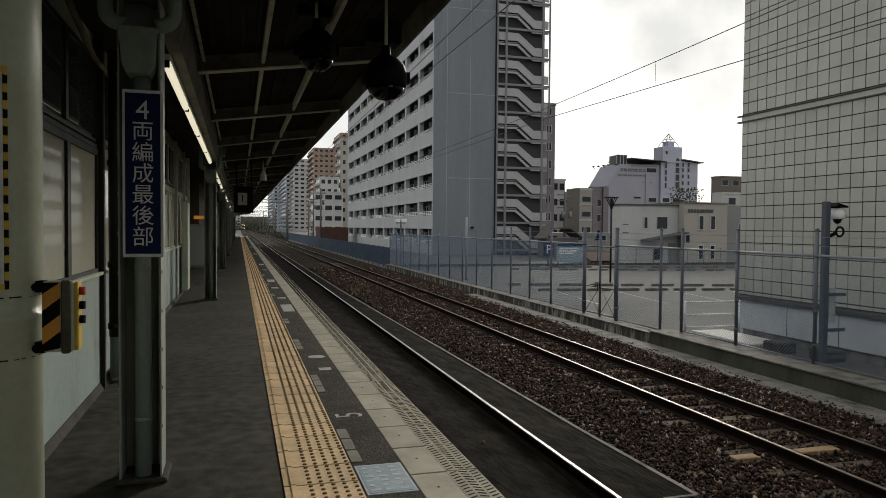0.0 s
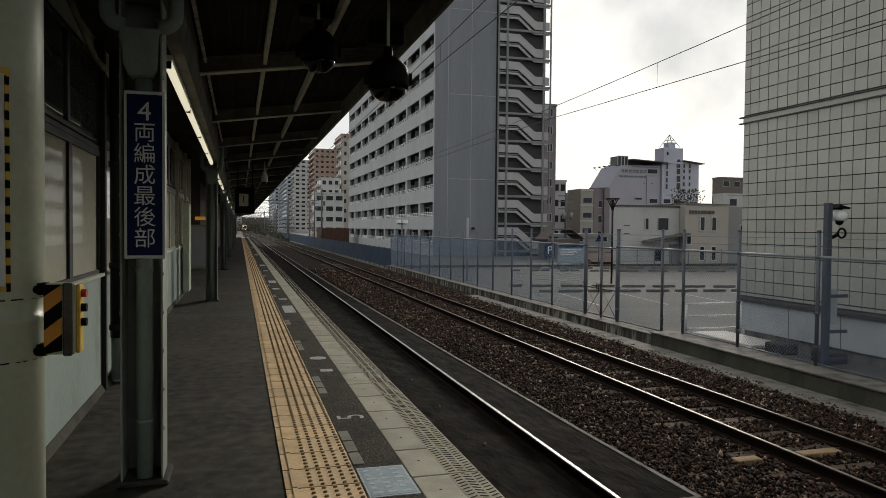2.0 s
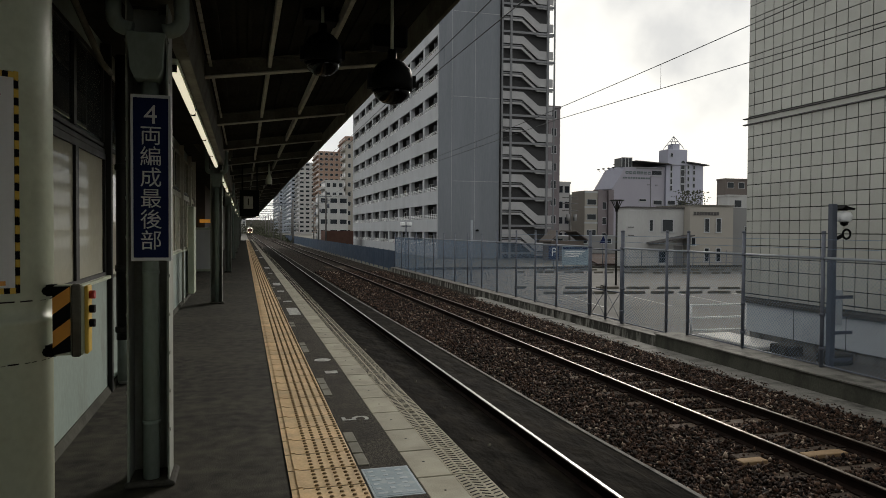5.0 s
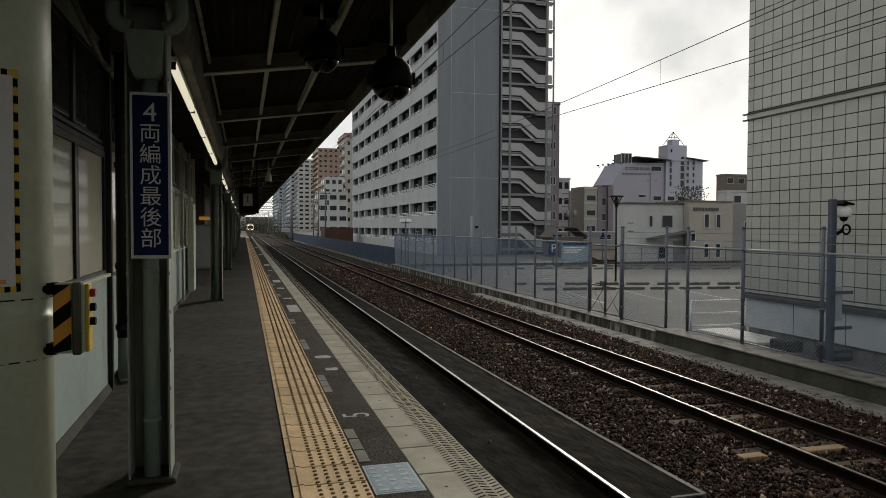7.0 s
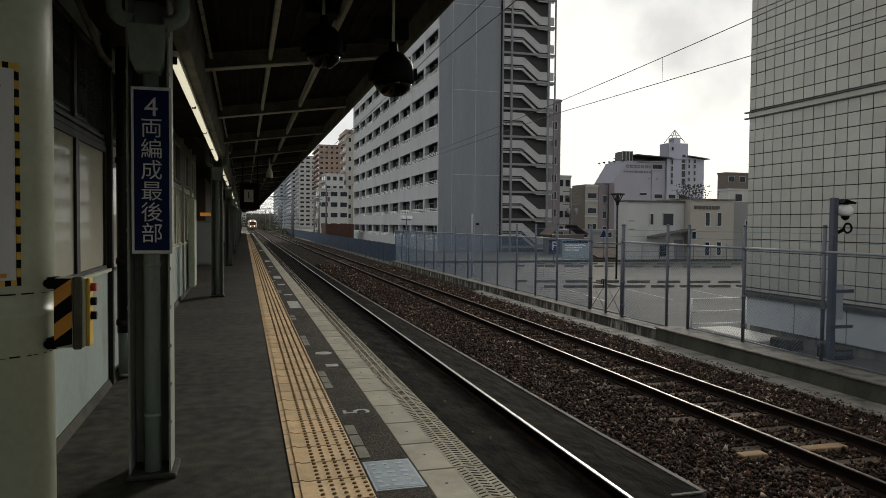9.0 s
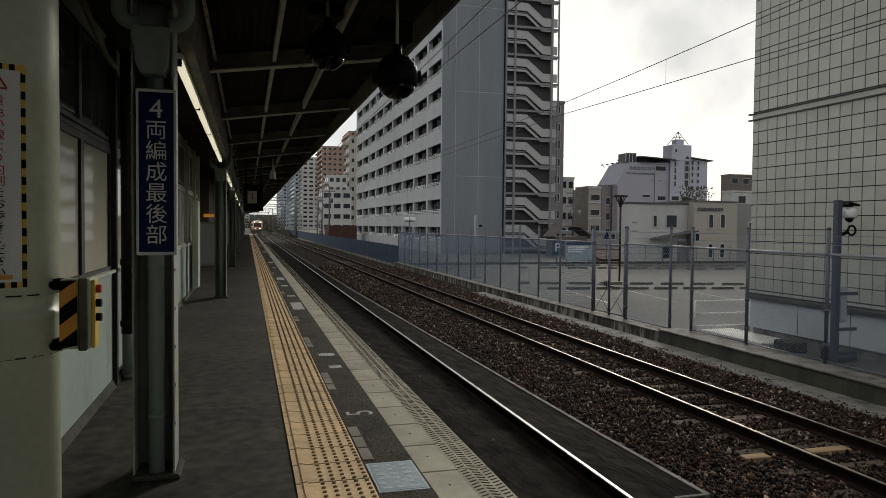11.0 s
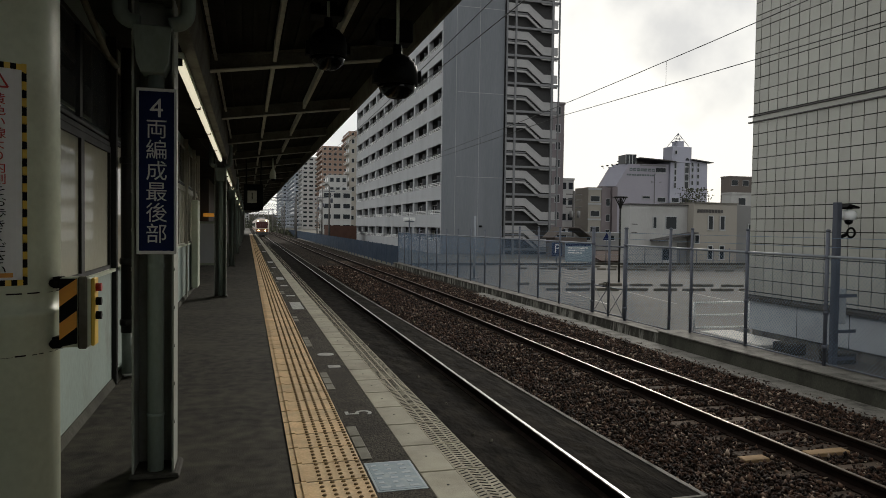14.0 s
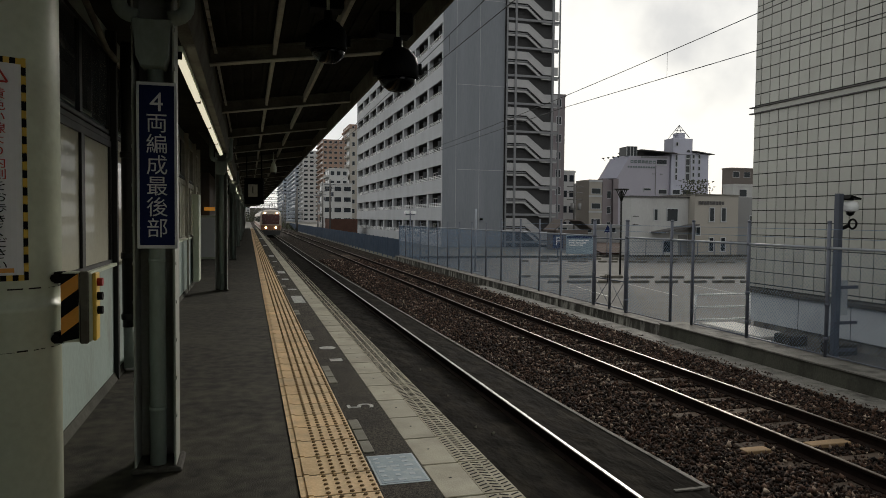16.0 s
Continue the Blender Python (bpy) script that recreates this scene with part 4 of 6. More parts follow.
def make_pole():
    """Thick white pole with a warning plate and an emergency box."""
    cx, cy, r = -0.752, 2.5, 0.17
    p = thing("white_pole", "thick white-painted round pole, chipped at the bands", "pole", at=(cx, cy, 0))
    bm = bmesh.new()
    turned(bm, (0, 0, 0), [(r, 0), (r, 1.1), (r + 0.004, 1.102), (r + 0.004, 1.118), (r, 1.12), (r, 1.17), (r + 0.003, 1.172), (r + 0.003, 3.2)], 48)
    part("shaft", bm, STEEL_W, p)
    for k, (z, gaps) in enumerate(((1.172, 9), (0.985, 5))):
        bm = bmesh.new()
        rr = random.Random(k)
        a = -3.0
        while a < 0.3:
            w = 0.04 + 0.25 * rr.random()
            hgt = 0.0012 + 0.0035 * rr.random()
            prev = None
            for q in range(5):
                ang = a + w * q / 4
                c = [bm.verts.new(((r + 0.0052) * math.cos(ang), (r + 0.0052) * math.sin(ang), z + d * hgt)) for d in (0, 1)]
                if prev:
                    bm.faces.new((prev[0], c[0], c[1], prev[1]))
                prev = c
            a += w + (0.05 + 0.4 * rr.random()) * (0.5 if gaps > 4 else 1)
        o = part("paint_crack", bm, GROUT, p, "dark chipped paint at the band")
        tagged(o, kind="stuff")
    # curved warning plate
    mid = math.radians(-73)
    def curved(a0, a1, z0, z1, rad, n=10, th=0.003):
        bm = bmesh.new()
        rows = [[bm.verts.new(((rad + d) * math.cos(mid + a0 + (a1 - a0) * i / n), (rad + d) * math.sin(mid + a0 + (a1 - a0) * i / n), z)) for i in range(n + 1)] for z, d in ((z0, 0), (z0, th), (z1, th), (z1, 0))]
        for p_, q_ in zip(rows, rows[1:]):
            for i in range(n):
                bm.faces.new((p_[i], p_[i + 1], q_[i + 1], q_[i]))
        for i in (0, n):
            bm.faces.new([row[i] for row in rows])
        return bm
    w = thing("warning_plate", "white warning plate with hazard border on a pole", "sign", at=(cx, cy, 0))
    half = 0.42
    part("plate", curved(-half, half, 1.2, 1.855, r + 0.0035), WHITE, w)
    n = 26
    for i in range(n):
        z = 1.2 + (1.855 - 1.2) * i / n
        for s in (-1, 1):
            part("border_stripe", curved(s * half - 0.035 * (s + 1), s * half + 0.035 * (1 - s), z, z + 0.0275, r + 0.0065, 2), HYEL if i % 2 else BLACK, w)
    for i in range(8):
        a = -half + 0.07 + (2 * half - 0.14) * i / 8
        for z in (1.2, 1.838):
            part("border_stripe", curved(a, a + (2 * half - 0.14) / 8, z, z + 0.017, r + 0.0065, 2), HYEL if i % 2 else BLACK, w)
    def on_plate(z):
        return Matrix.Rotation(mid + math.pi / 2, 4, "Z") @ pose(0, -(r + 0.009), z, 90, 0, 0)
    text = "黄色い線より内側をお歩きください"
    for i, ch in enumerate(text):
        lettering("lettering", ch, 0.034, RED if i < 8 else BLACK, w, on_plate(1.745 - 0.0333 * i), squeeze=1.25)
    bm = bmesh.new()
    tri = [Vector((0.03 * math.sin(a), 0, 0.03 * math.cos(a) + 1.797)) for a in (0, 2.094, 4.189)]
    for i in range(3):
        rod(bm, tri[i], tri[(i + 1) % 3], 0.003, 6)
    bx(bm, -0.002, 0.002, -0.002, 0.002, 1.79, 1.81)
    bmesh.ops.transform(bm, matrix=Matrix.Rotation(mid + math.pi / 2, 4, "Z") @ pose(0, -(r + 0.009), 0), verts=list(bm.verts))
    part("warning_triangle", bm, RED, w, "red triangle")
    part("red_footer", curved(-0.2, 0.2, 1.225, 1.238, r + 0.007, 6), ORANGE, w, "red footer bar")
    # emergency box held by two bands
    e = thing("emergency_box", "orange and black striped emergency button box on a bracket", "emergency button", at=(-0.505, 2.5, 0.045))
    block("body", (-0.06, 0.03, -0.07, -0.005, 0.952, 1.172), STEEL_W, e, "pale metal body", 0.006)
    for k in range(5):
        za, zb = 0.925 + 0.052 * k, 0.977 + 0.052 * k
        pts = [(-0.058, za), (-0.008, za + 0.04), (-0.008, zb + 0.04), (-0.058, zb)]
        bm = bmesh.new()
        prism(bm, [(x, min(max(z, 0.955), 1.169)) for x, z in pts], -0.0745, -0.0705)
        part("stripe", bm, ORANGE if k % 2 else BLACK, e)
    block("hinge_lid", (-0.004, 0.022, -0.082, -0.0705, 0.948, 1.176), BEAMP, e, "grey hinge cover", 0.004)
    block("front", (0.0305, 0.042, -0.068, -0.01, 0.955, 1.17), HYEL, e, "yellow front plate", 0.003)
    for z in (1.05, 1.095, 1.14):
        bm = bmesh.new()
        rod(bm, (0.042, -0.045, z), (0.058, -0.045, z), 0.013, 12)
        part("button", bm, RED if z > 1.12 else BLACK, e)
    for z in (0.965, 1.155):
        bm = bmesh.new()
        bx(bm, -0.095, -0.055, -0.05, -0.01, z - 0.018, z + 0.018)
        rod(bm, (-0.075, -0.07, z), (-0.075, 0.0, z), 0.014, 8)
        part("clamp", bm, BLACK, e)


def make_platform_hut():
    """Panelled waiting-room wall with windows behind the columns."""
    h = thing("platform_building", "pale green panelled platform building with framed windows", "building", kind="structure")
    bm = bmesh.new()
    bx(bm, -5.0, -1.16, -16, 17.4, 0, 3.1)
    part("core", bm, PANEL, h)
    posts = [-6.0, -3.2, -0.4, 1.9, 4.35, 6.55, 9.2, 11.6, 14.0, 16.0, 17.35]
    for a, b in zip(posts, posts[1:]):
        bm = bmesh.new()
        bx(bm, -1.155, -1.105, a + 0.04, b - 0.04, 0.06, 0.98)
        part("wall_panel", bm, PANEL, h, "", 0.004)
        n = 2
        edge = FRAME if a < 6.5 else BEAML
        w = (b - a - 0.08) / n
        for i in range(n):
            y0 = a + 0.04 + i * w
            fr = block("window", (-1.15, -1.13, y0 + 0.05, y0 + w - 0.05, 1.03, 1.97), CREAM, h, "frosted cream window pane")
            bm = bmesh.new()
            for d in ((y0, y0 + 0.05, 0.99, 2.02), (y0 + w - 0.05, y0 + w, 0.99, 2.02), (y0 + 0.05, y0 + w - 0.05, 0.99, 1.03), (y0 + 0.05, y0 + w - 0.05, 1.97, 2.02)):
                bx(bm, -1.15, -1.11, *d)
            part("window_frame", bm, edge, fr)
            up = block("upper_window", (-1.15, -1.135, y0 + 0.04, y0 + w - 0.04, 2.14, 2.75), GLASSM, h, "dim upper pane")
            bm = bmesh.new()
            for d in ((y0, y0 + 0.04, 2.12, 2.78), (y0 + w - 0.04, y0 + w, 2.12, 2.78), (y0 + 0.04, y0 + w - 0.04, 2.75, 2.78)):
                bx(bm, -1.15, -1.12, *d)
            part("window_frame", bm, edge, up)
        block("transom", (-1.15, -1.118, a, b, 2.025, 2.065), edge, h, "", 0.004)
        block("upper_transom", (-1.15, -1.125, a, b, 2.08, 2.115), FRAME, h, "", 0.004)
        block("sill", (-1.15, -1.075, a + 0.04, b - 0.04, 0.975, 1.0), STEEL_W, h)
    for y in posts:
        block("mullion", (-1.15, -1.07, y - 0.035, y + 0.035, 0.0, 2.95), FRAME if y < 7 else BEAML, h, "", 0.004)
    bm = bmesh.new()
    prism(bm, [(-1.16, 0.0), (-1.075, 0.0), (-1.085, 0.022), (-1.1, 0.06), (-1.16, 0.06)], -16, 17.4)
    part("mortar_fillet", bm, CONCRETE_M, h, "crumbling stained mortar at the wall foot")
    p = thing("wall_pipe", "dark vertical rainwater pipe on the building wall", "pipe", at=(-1.02, 6.72, 0))
    bar("pipe", (0, 0, 0.42), (0, 0, 2.9), 0.05, FRAME, p, n=14)
    bar("pipe_end", (0, 0, 0.06), (0, 0, 0.5), 0.043, PIPE_G, p, "paler worn lower end", n=14)
    for z in (0.48, 1.02, 1.9):
        bm = bmesh.new()
        turned(bm, (0, 0, z), [(0.053, 0), (0.06, 0.01), (0.06, 0.05), (0.053, 0.06)], 14)
        part("collar", bm, FRAME, p)
    bm = bmesh.new()
    prism(bm, [(-0.06, 0.0), (0.09, 0.0), (0.07, 0.07), (-0.02, 0.12), (-0.06, 0.12)], 0.12, 0.5)
    part("mortar_block", bm, PALE, p, "pale mortar block at its foot", 0.015)
    k = thing("ceiling_conduit", "grimy slanting conduit under the canopy", "conduit")
    bar("pipe", (-1.0, 4.05, 2.98), (-1.0, 5.72, 2.62), 0.022, BEAMP, k, n=10)
    bar("pipe_end", (-1.0, 5.72, 2.62), (-1.0, 6.1, 2.62), 0.022, BEAMP, k, n=10)
    bm = bmesh.new()
    bx(bm, -4.2, -1.35, 27, 96, 0, 3.0)
    solid("platform_building_far", bm, DARKF, "dark brown platform building farther along", "building", kind="structure")
    bm = bmesh.new()
    bx(bm, -9.2, -9.05, -20, 99, -1.4, 3.4)
    solid("wall_west", bm, GREYF, "plain grey wall beyond the platform", "wall", kind="structure")
    # unseen wall added behind the camera to cut sky light under the canopy
    bm = bmesh.new()
    bx(bm, -9.0, 1.3, -9.2, -9.0, 0, 3.1)
    solid("light_block_south", bm, GREYF, "added unseen grey wall that blocks light from behind the camera", "wall", kind="structure")
    s = thing("lit_sign", "lit orange sign over the stairs", "sign", at=(-1.25, 26.9, 0))
    block("face", (-0.28, 0.2, 0.0, 0.1, 1.63, 1.75), ORSIGN, s)
    k = thing("white_cabinet", "white cabinet standing on the platform", "cabinet", at=(-1.28, 24.8, 0))
    block("body", (-0.25, 0.25, -0.25, 0.25, 0.0, 1.45), STEEL_W, k, "", 0.01)
    block("door", (-0.23, 0.23, -0.265, -0.25, 0.08, 1.38), WHITE, k, "", 0.004)
    # small notice holder and cabinet on the wall
    f = thing("wall_cabinet", "small white folded sign on the building wall", "sign", at=(-1.07, 15.2, 0))
    block("body", (0, 0.12, -0.3, 0.3, 0.1, 1.85), STEEL_W, f, "", 0.01)


# ---- buildings beyond the tracks ----
def make_tile_building():
    X, Y1 = 12.0, 14.84
    b = thing("tiled_building", "tall building clad in square pale grey tiles", "building")
    bm = bmesh.new()
    bx(bm, X + 0.012, X + 14, -12, Y1, -0.2, 14)
    part("core", bm, TILEG, b, "dark joints")
    bm = bmesh.new()
    prism(bm, [(X - 0.03, -0.33), (X - 0.03, -0.25), (X + 0.03, -0.2), (X + 1, -0.2), (X + 1, -0.33)], -12, Y1 + 0.02)
    part("base_trim", bm, CONCRETE_D, b, "dark base moulding")
    bm = bmesh.new()
    bx(bm, X + 0.03, X + 14, -12, Y1 - 0.03, -1.03, -0.33)
    part("plinth", bm, GREYBLUE, b, "pale blue-grey plinth")
    y = Y1 - 1.6
    while y > 3:
        block("plinth_joint", (X + 0.024, X + 0.03, y - 0.006, y + 0.006, -1.03, -0.33), TILEG, b)
        y -= 1.45
    bm = bmesh.new()
    bx(bm, X + 0.09, X + 14, -12, Y1 - 0.08, -1.3, -1.03)
    part("foundation", bm, CONCRETE, b)
    bm = bmesh.new()
    bx(bm, X - 0.004, X + 0.1, -12, Y1 + 0.01, 4.06, 4.21)
    part("band_course", bm, TILE, b, "plain band between two ledges")
    for z0 in (4.052, 4.2):
        bm = bmesh.new()
        prism(bm, [(X - 0.045, z0 - 0.004), (X - 0.045, z0 + 0.02), (X + 0.02, z0 + 0.034), (X + 0.02, z0 - 0.012)], -12, Y1 + 0.13)
        part("string_course", bm, ROOF_D, b, "dark projecting ledge")
    # tiles between the joints: rows below and above the ledges, columns from the corner
    rows = [(-0.19, -0.108)] + [(4.052 - 0.2965 * (k + 1), 4.052 - 0.2965 * k) for k in range(13, -1, -1)] + [(4.243, 4.512)] + [(4.512 + 0.3045 * k, 4.512 + 0.3045 * (k + 1)) for k in range(9)]
    cols = [(14.626, Y1)] + [(14.626 - 0.3058 * (k + 1), 14.626 - 0.3058 * k) for k in range(58)]
    g = 0.0095
    shapes = {}
    for c0, c1 in cols[:14]:
        for z0, z1 in rows:
            key = (round(c1 - c0, 3), round(z1 - z0, 3))
            if key not in shapes:
                bm = bmesh.new()
                bx(bm, 0, 0.016, -key[0] / 2 + g, key[0] / 2 - g, g, key[1] - g)
                shapes[key] = finish(bm, "tile", TILE, 0.003)
            shared("tile", shapes[key], b, (X, (c0 + c1) / 2, z0))
    bm = bmesh.new()
    for c0, c1 in cols[14:]:
        for z0, z1 in rows:
            bx(bm, X, X + 0.014, c0 + g, c1 - g, z0 + g, z1 - g)
    for i in range(20):
        for z0, z1 in rows:
            x = X + 0.17 + 0.3058 * i
            bx(bm, x - 0.143, x + 0.143, Y1 - 0.002, Y1 + 0.012, z0 + g, z1 - g)
    o = part("tile_field", bm, TILE, b)
    tagged(o, kind="stuff")
    bm = bmesh.new()
    bx(bm, 11.1, 12.07, 13.3, 15.5, -1.26, -1.17)
    solid("concrete_step", bm, PALE, "pale concrete step beside the tiled building", "step", bevel=0.02)
    for x, y in ((11.3, 12.7), (11.5, 11.6)):
        bm = bmesh.new()
        bx(bm, x - 0.18, x + 0.3, y - 0.25, y + 0.25, -1.26, -1.02)
        solid("concrete_block", bm, CONCRETE_D, "stained concrete block by the wall", "block", "blocks", bevel=0.03)


def make_apartment():
    X, Y0, BAY, NB, F0, FH, NF = 18.77, 68.35, 6.4, 9, 1.48, 2.83, 11
    a = thing("apartment_block", "tall white apartment block with rows of recessed balconies", "building")
    Y1 = Y0 + BAY * NB + 0.3
    TOP = F0 + FH * NF + 1.2
    block("core", (X + 1.5, X + 12, Y0 + 0.3, Y1 - 0.1, -1.4, TOP - 0.2), APT_IN, a, "wall behind the balconies, coloured dark for the recess shade")
    block("end_wall", (X, X + 6.4, Y0 - 0.05, Y0 + 0.28, -1.4, TOP), APT_G, a, "grey painted blind end wall")
    for dx in (1.3, 3.75):
        block("wall_joint", (X + dx, X + dx + 0.035, Y0 - 0.062, Y0 - 0.05, -1.4, TOP), STAIRW, a, "pale sealed joint")
    for z in (6.4, 14.9, 23.4):
        block("wall_joint", (X + 1.46, X + 6.4, Y0 - 0.06, Y0 - 0.05, z, z + 0.04), STAIRW, a, "pale sealed joint")
    block("far_wall", (X, X + 12, Y1 - 0.1, Y1 + 0.2, -1.4, TOP), APT_W, a)
    block("roof", (X - 0.1, X + 12, Y0, Y1, TOP, TOP + 0.3), APT_W, a)
    block("pillar_edge", (X - 0.02, X + 1.4, Y0 + 0.282, Y0 + 0.6, -1.4, TOP), APT_W, a)
    # one balcony: parapet band, floor, dividing pillar, rail, back window
    bm = bmesh.new()
    bx(bm, 0, 0.16, 0, BAY, -0.21, 1.16)
    bx(bm, 0.02, 0.5, BAY - 0.7, BAY, 0.18, FH)
    bal = finish(bm, "balcony", APT_W)
    # floor slab, its dark colour painting in the shade of the recess
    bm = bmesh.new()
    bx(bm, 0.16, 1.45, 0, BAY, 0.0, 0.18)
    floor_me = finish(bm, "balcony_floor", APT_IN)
    bm = bmesh.new()
    for z in (1.24, 1.4, 1.56):
        rod(bm, (0.08, 0.0, z), (0.08, BAY - 0.75, z), 0.032, 5)
    for i in range(7):
        rod(bm, (0.08, 0.15 + i * 0.88, 1.14), (0.08, 0.15 + i * 0.88, 1.58), 0.03, 4)
    rail = finish(bm, "railing", WHITE)
    bm = bmesh.new()
    bx(bm, 1.44, 1.49, 0.5, 2.4, 0.2, 2.2)
    bx(bm, 1.44, 1.49, 3.2, 5.4, 0.2, 2.2)
    win = finish(bm, "window", GLASSD)
    bm = bmesh.new()
    for yy in (0.44, 1.4, 2.4, 3.14, 4.25, 5.4):
        bx(bm, 1.4, 1.45, yy, yy + 0.07, 0.2, 2.25)
    for y0, y1 in ((0.44, 2.47), (3.14, 5.47)):
        bx(bm, 1.4, 1.45, y0, y1, 2.2, 2.27)
    sash = finish(bm, "window_frame", WHITE)
    bm = bmesh.new()
    bx(bm, 1.425, 1.437, 0.0, 0.85, 0.25, 2.15)
    curtain = finish(bm, "curtain", BEIGE)
    bm = bmesh.new()
    bx(bm, 0.3, 1.45, 2.75, 2.83, 0.18, 2.4)
    div = finish(bm, "divider", STAIRD)
    bm = bmesh.new()
    bx(bm, 1.0, 1.3, 4.3, 5.0, 0.18, 0.95)
    unit = finish(bm, "air_conditioner", APT_W)
    for k in range(NF + 1):
        z = F0 + FH * (k - 1)
        for i in range(NB):
            y = Y0 + 0.3 + BAY * i
            o = shared("balcony", bal, a, (X, y, z))
            shared("railing", rail, o, (0, 0, 0))
            shared("balcony_floor", floor_me, o, (0, 0, 0))
            shared("window", win, o, (0, 0, 0))
            shared("divider", div, o, (0, 0, 0))
            shared("window_frame", sash, o, (0, 0, 0))
            if (i * 5 + k * 3) % 4 < 2:
                shared("curtain", curtain, o, (0, 0.55 + 0.95 * ((i + k) % 2) + 2.72 * ((i * 2 + k) % 2), 0))
            if (i * 7 + k * 5) % 3:
                shared("air_conditioner", unit, o, (0, ((i * 3 + k) % 4) * -0.9, 0))
    lamp = thing("wall_lamp", "small black lamp on the grey end wall", "lamp", at=(X + 4.0, Y0 - 0.2, 1.45))
    bm = bmesh.new()
    rod(bm, (0, 0.15, 0), (0, -0.05, 0.05), 0.05, 8)
    turned(bm, (0, -0.1, 0), [(0.12, -0.1), (0.2, 0), (0.12, 0.1)], 12)
    part("head", bm, BLACK, lamp)
    lp = thing("car_park_pole", "pale grey steel pole in the car park corner", "pole", at=(11.2, 34.35, 0))
    bar("mast", (0, 0, LOT), (0, 0, 1.95), 0.055, GALV, lp, n=12)
    block("base_plate", (-0.18, 0.18, -0.18, 0.18, LOT, LOT + 0.03), FENCE, lp)
    c = thing("twin_camera", "pair of white cameras on a pole near the fence", "camera post", at=(9.95, 44.0, 0))
    bar("pole", (0, 0, -1.2), (0, 0, 1.75), 0.04, FENCE, c)
    for s in (-1, 1):
        block("camera_head", (0.22 * s - 0.13, 0.22 * s + 0.13, -0.2, 0.2, 1.72, 1.92), WHITE, c, "", 0.02)
    block("crossbar", (-0.3, 0.3, -0.04, 0.04, 1.64, 1.7), FENCE, c)


def make_stairs():
    X0, X1, Y, FH, F0 = 25.35, 31.1, 68.1, 2.83, 1.48
    s = thing("fire_stairs", "grey steel fire stairs zigzagging up the apartment block", "stairs")
    top = F0 + 12 * FH
    for x, w in ((X0, 0.14), (X0 + 0.95, 0.2), (X1 - 0.75, 0.2), (X1, 0.14)):
        for y in (Y - 0.1, Y + 2.6):
            block("post", (x - w / 2, x + w / 2, y, y + w, -1.4, top), STAIRD, s)
    xa, xb, xc, xd = X0 + 0.1, X0 + 2.3, X1 - 1.9, X1 - 0.15
    for k in range(0, 13):
        z = F0 + FH * k - 0.9
        lo = z - FH * 0.5
        # floor beam and landing
        block("floor_beam", (X0, X1 + 0.05, Y - 0.05, Y + 0.12, z - FH + 1.27, z - FH + 1.49), STAIRD, s)
        block("landing", (X0 + 0.1, xb, Y + 0.12, Y + 2.6, z - 0.02, z + 0.1), STAIRD, s)
        block("half_landing", (xc, xd, Y + 0.12, Y + 2.6, lo - 0.02, lo + 0.1), STAIRD, s)
        # near flight: parapet plate that steps down to the half landing
        bm = bmesh.new()
        prism(bm, [(xa, z + 0.2), (xb - 0.1, z + 0.2), (xc + 0.1, lo + 0.2), (xd, lo + 0.2), (xd, lo + 1.05), (xc + 0.2, lo + 1.05), (xb, z + 1.0), (xa, z + 1.0)], Y, Y + 0.08)
        part("parapet", bm, STAIRW, s, "pale grey parapet plate")
        bm = bmesh.new()
        prism(bm, [(xa, z - 0.3), (xb - 0.2, z - 0.3), (xc, lo - 0.3), (xd, lo - 0.3), (xd, lo - 0.1), (xc + 0.1, lo - 0.1), (xb - 0.1, z - 0.1), (xa, z - 0.1)], Y + 0.02, Y + 0.16)
        part("stringer", bm, STAIRW, s)
        bm = bmesh.new()
        n = 8
        for i in range(n):
            f = (i + 0.5) / n
            x, zz = xb + (xc - xb) * f, z + (lo - z) * f
            bx(bm, x - 0.14, x + 0.16, Y + 0.16, Y + 1.2, zz - 0.03, zz + 0.02)
            f2 = z - FH
            zz2 = lo + (f2 - lo) * f
            x2 = xc + (xb - xc) * f
            bx(bm, x2 - 0.16, x2 + 0.14, Y + 1.4, Y + 2.5, zz2 - 0.03, zz2 + 0.02)
        part("treads", bm, STAIRD, s)
        bm = bmesh.new()
        z2 = z - FH
        prism(bm, [(xa, z2 - 0.2), (xb, z2 - 0.2), (xc - 0.4, lo - 0.3), (xc - 0.4, lo + 0.6), (xb, z2 + 1.05), (xa, z2 + 1.05)], Y + 2.5, Y + 2.58)
        part("far_parapet", bm, STAIRD, s)
    bm = bmesh.new()
    bx(bm, X0 + 0.1, X0 + 3.0, Y + 2.62, Y + 2.9, -1.4, top)
    part("back_wall", bm, APT_G, s, "grey wall behind the stairs")


def windows_on(parent, xs, zs, y, w, h, glass_m=None, sill=True):
    bm = bmesh.new()
    bx(bm, -w / 2, w / 2, -0.03, 0.12, 0, h)
    me = finish(bm, "window", glass_m or GLASSD)
    bm = bmesh.new()
    for d in ((-w / 2 - 0.06, -w / 2, 0, h), (w / 2, w / 2 + 0.06, 0, h), (-w / 2 - 0.06, w / 2 + 0.06, h, h + 0.06), (-w / 2 - 0.1, w / 2 + 0.1, -0.08, 0)):
        bx(bm, d[0], d[1], -0.07, 0.05, d[2], d[3])
    fm = finish(bm, "window_frame", APT_W)
    for x in xs:
        for z in zs:
            o = shared("window", me, parent, (x, y, z))
            shared("window_frame", fm, o, (0, 0, 0))


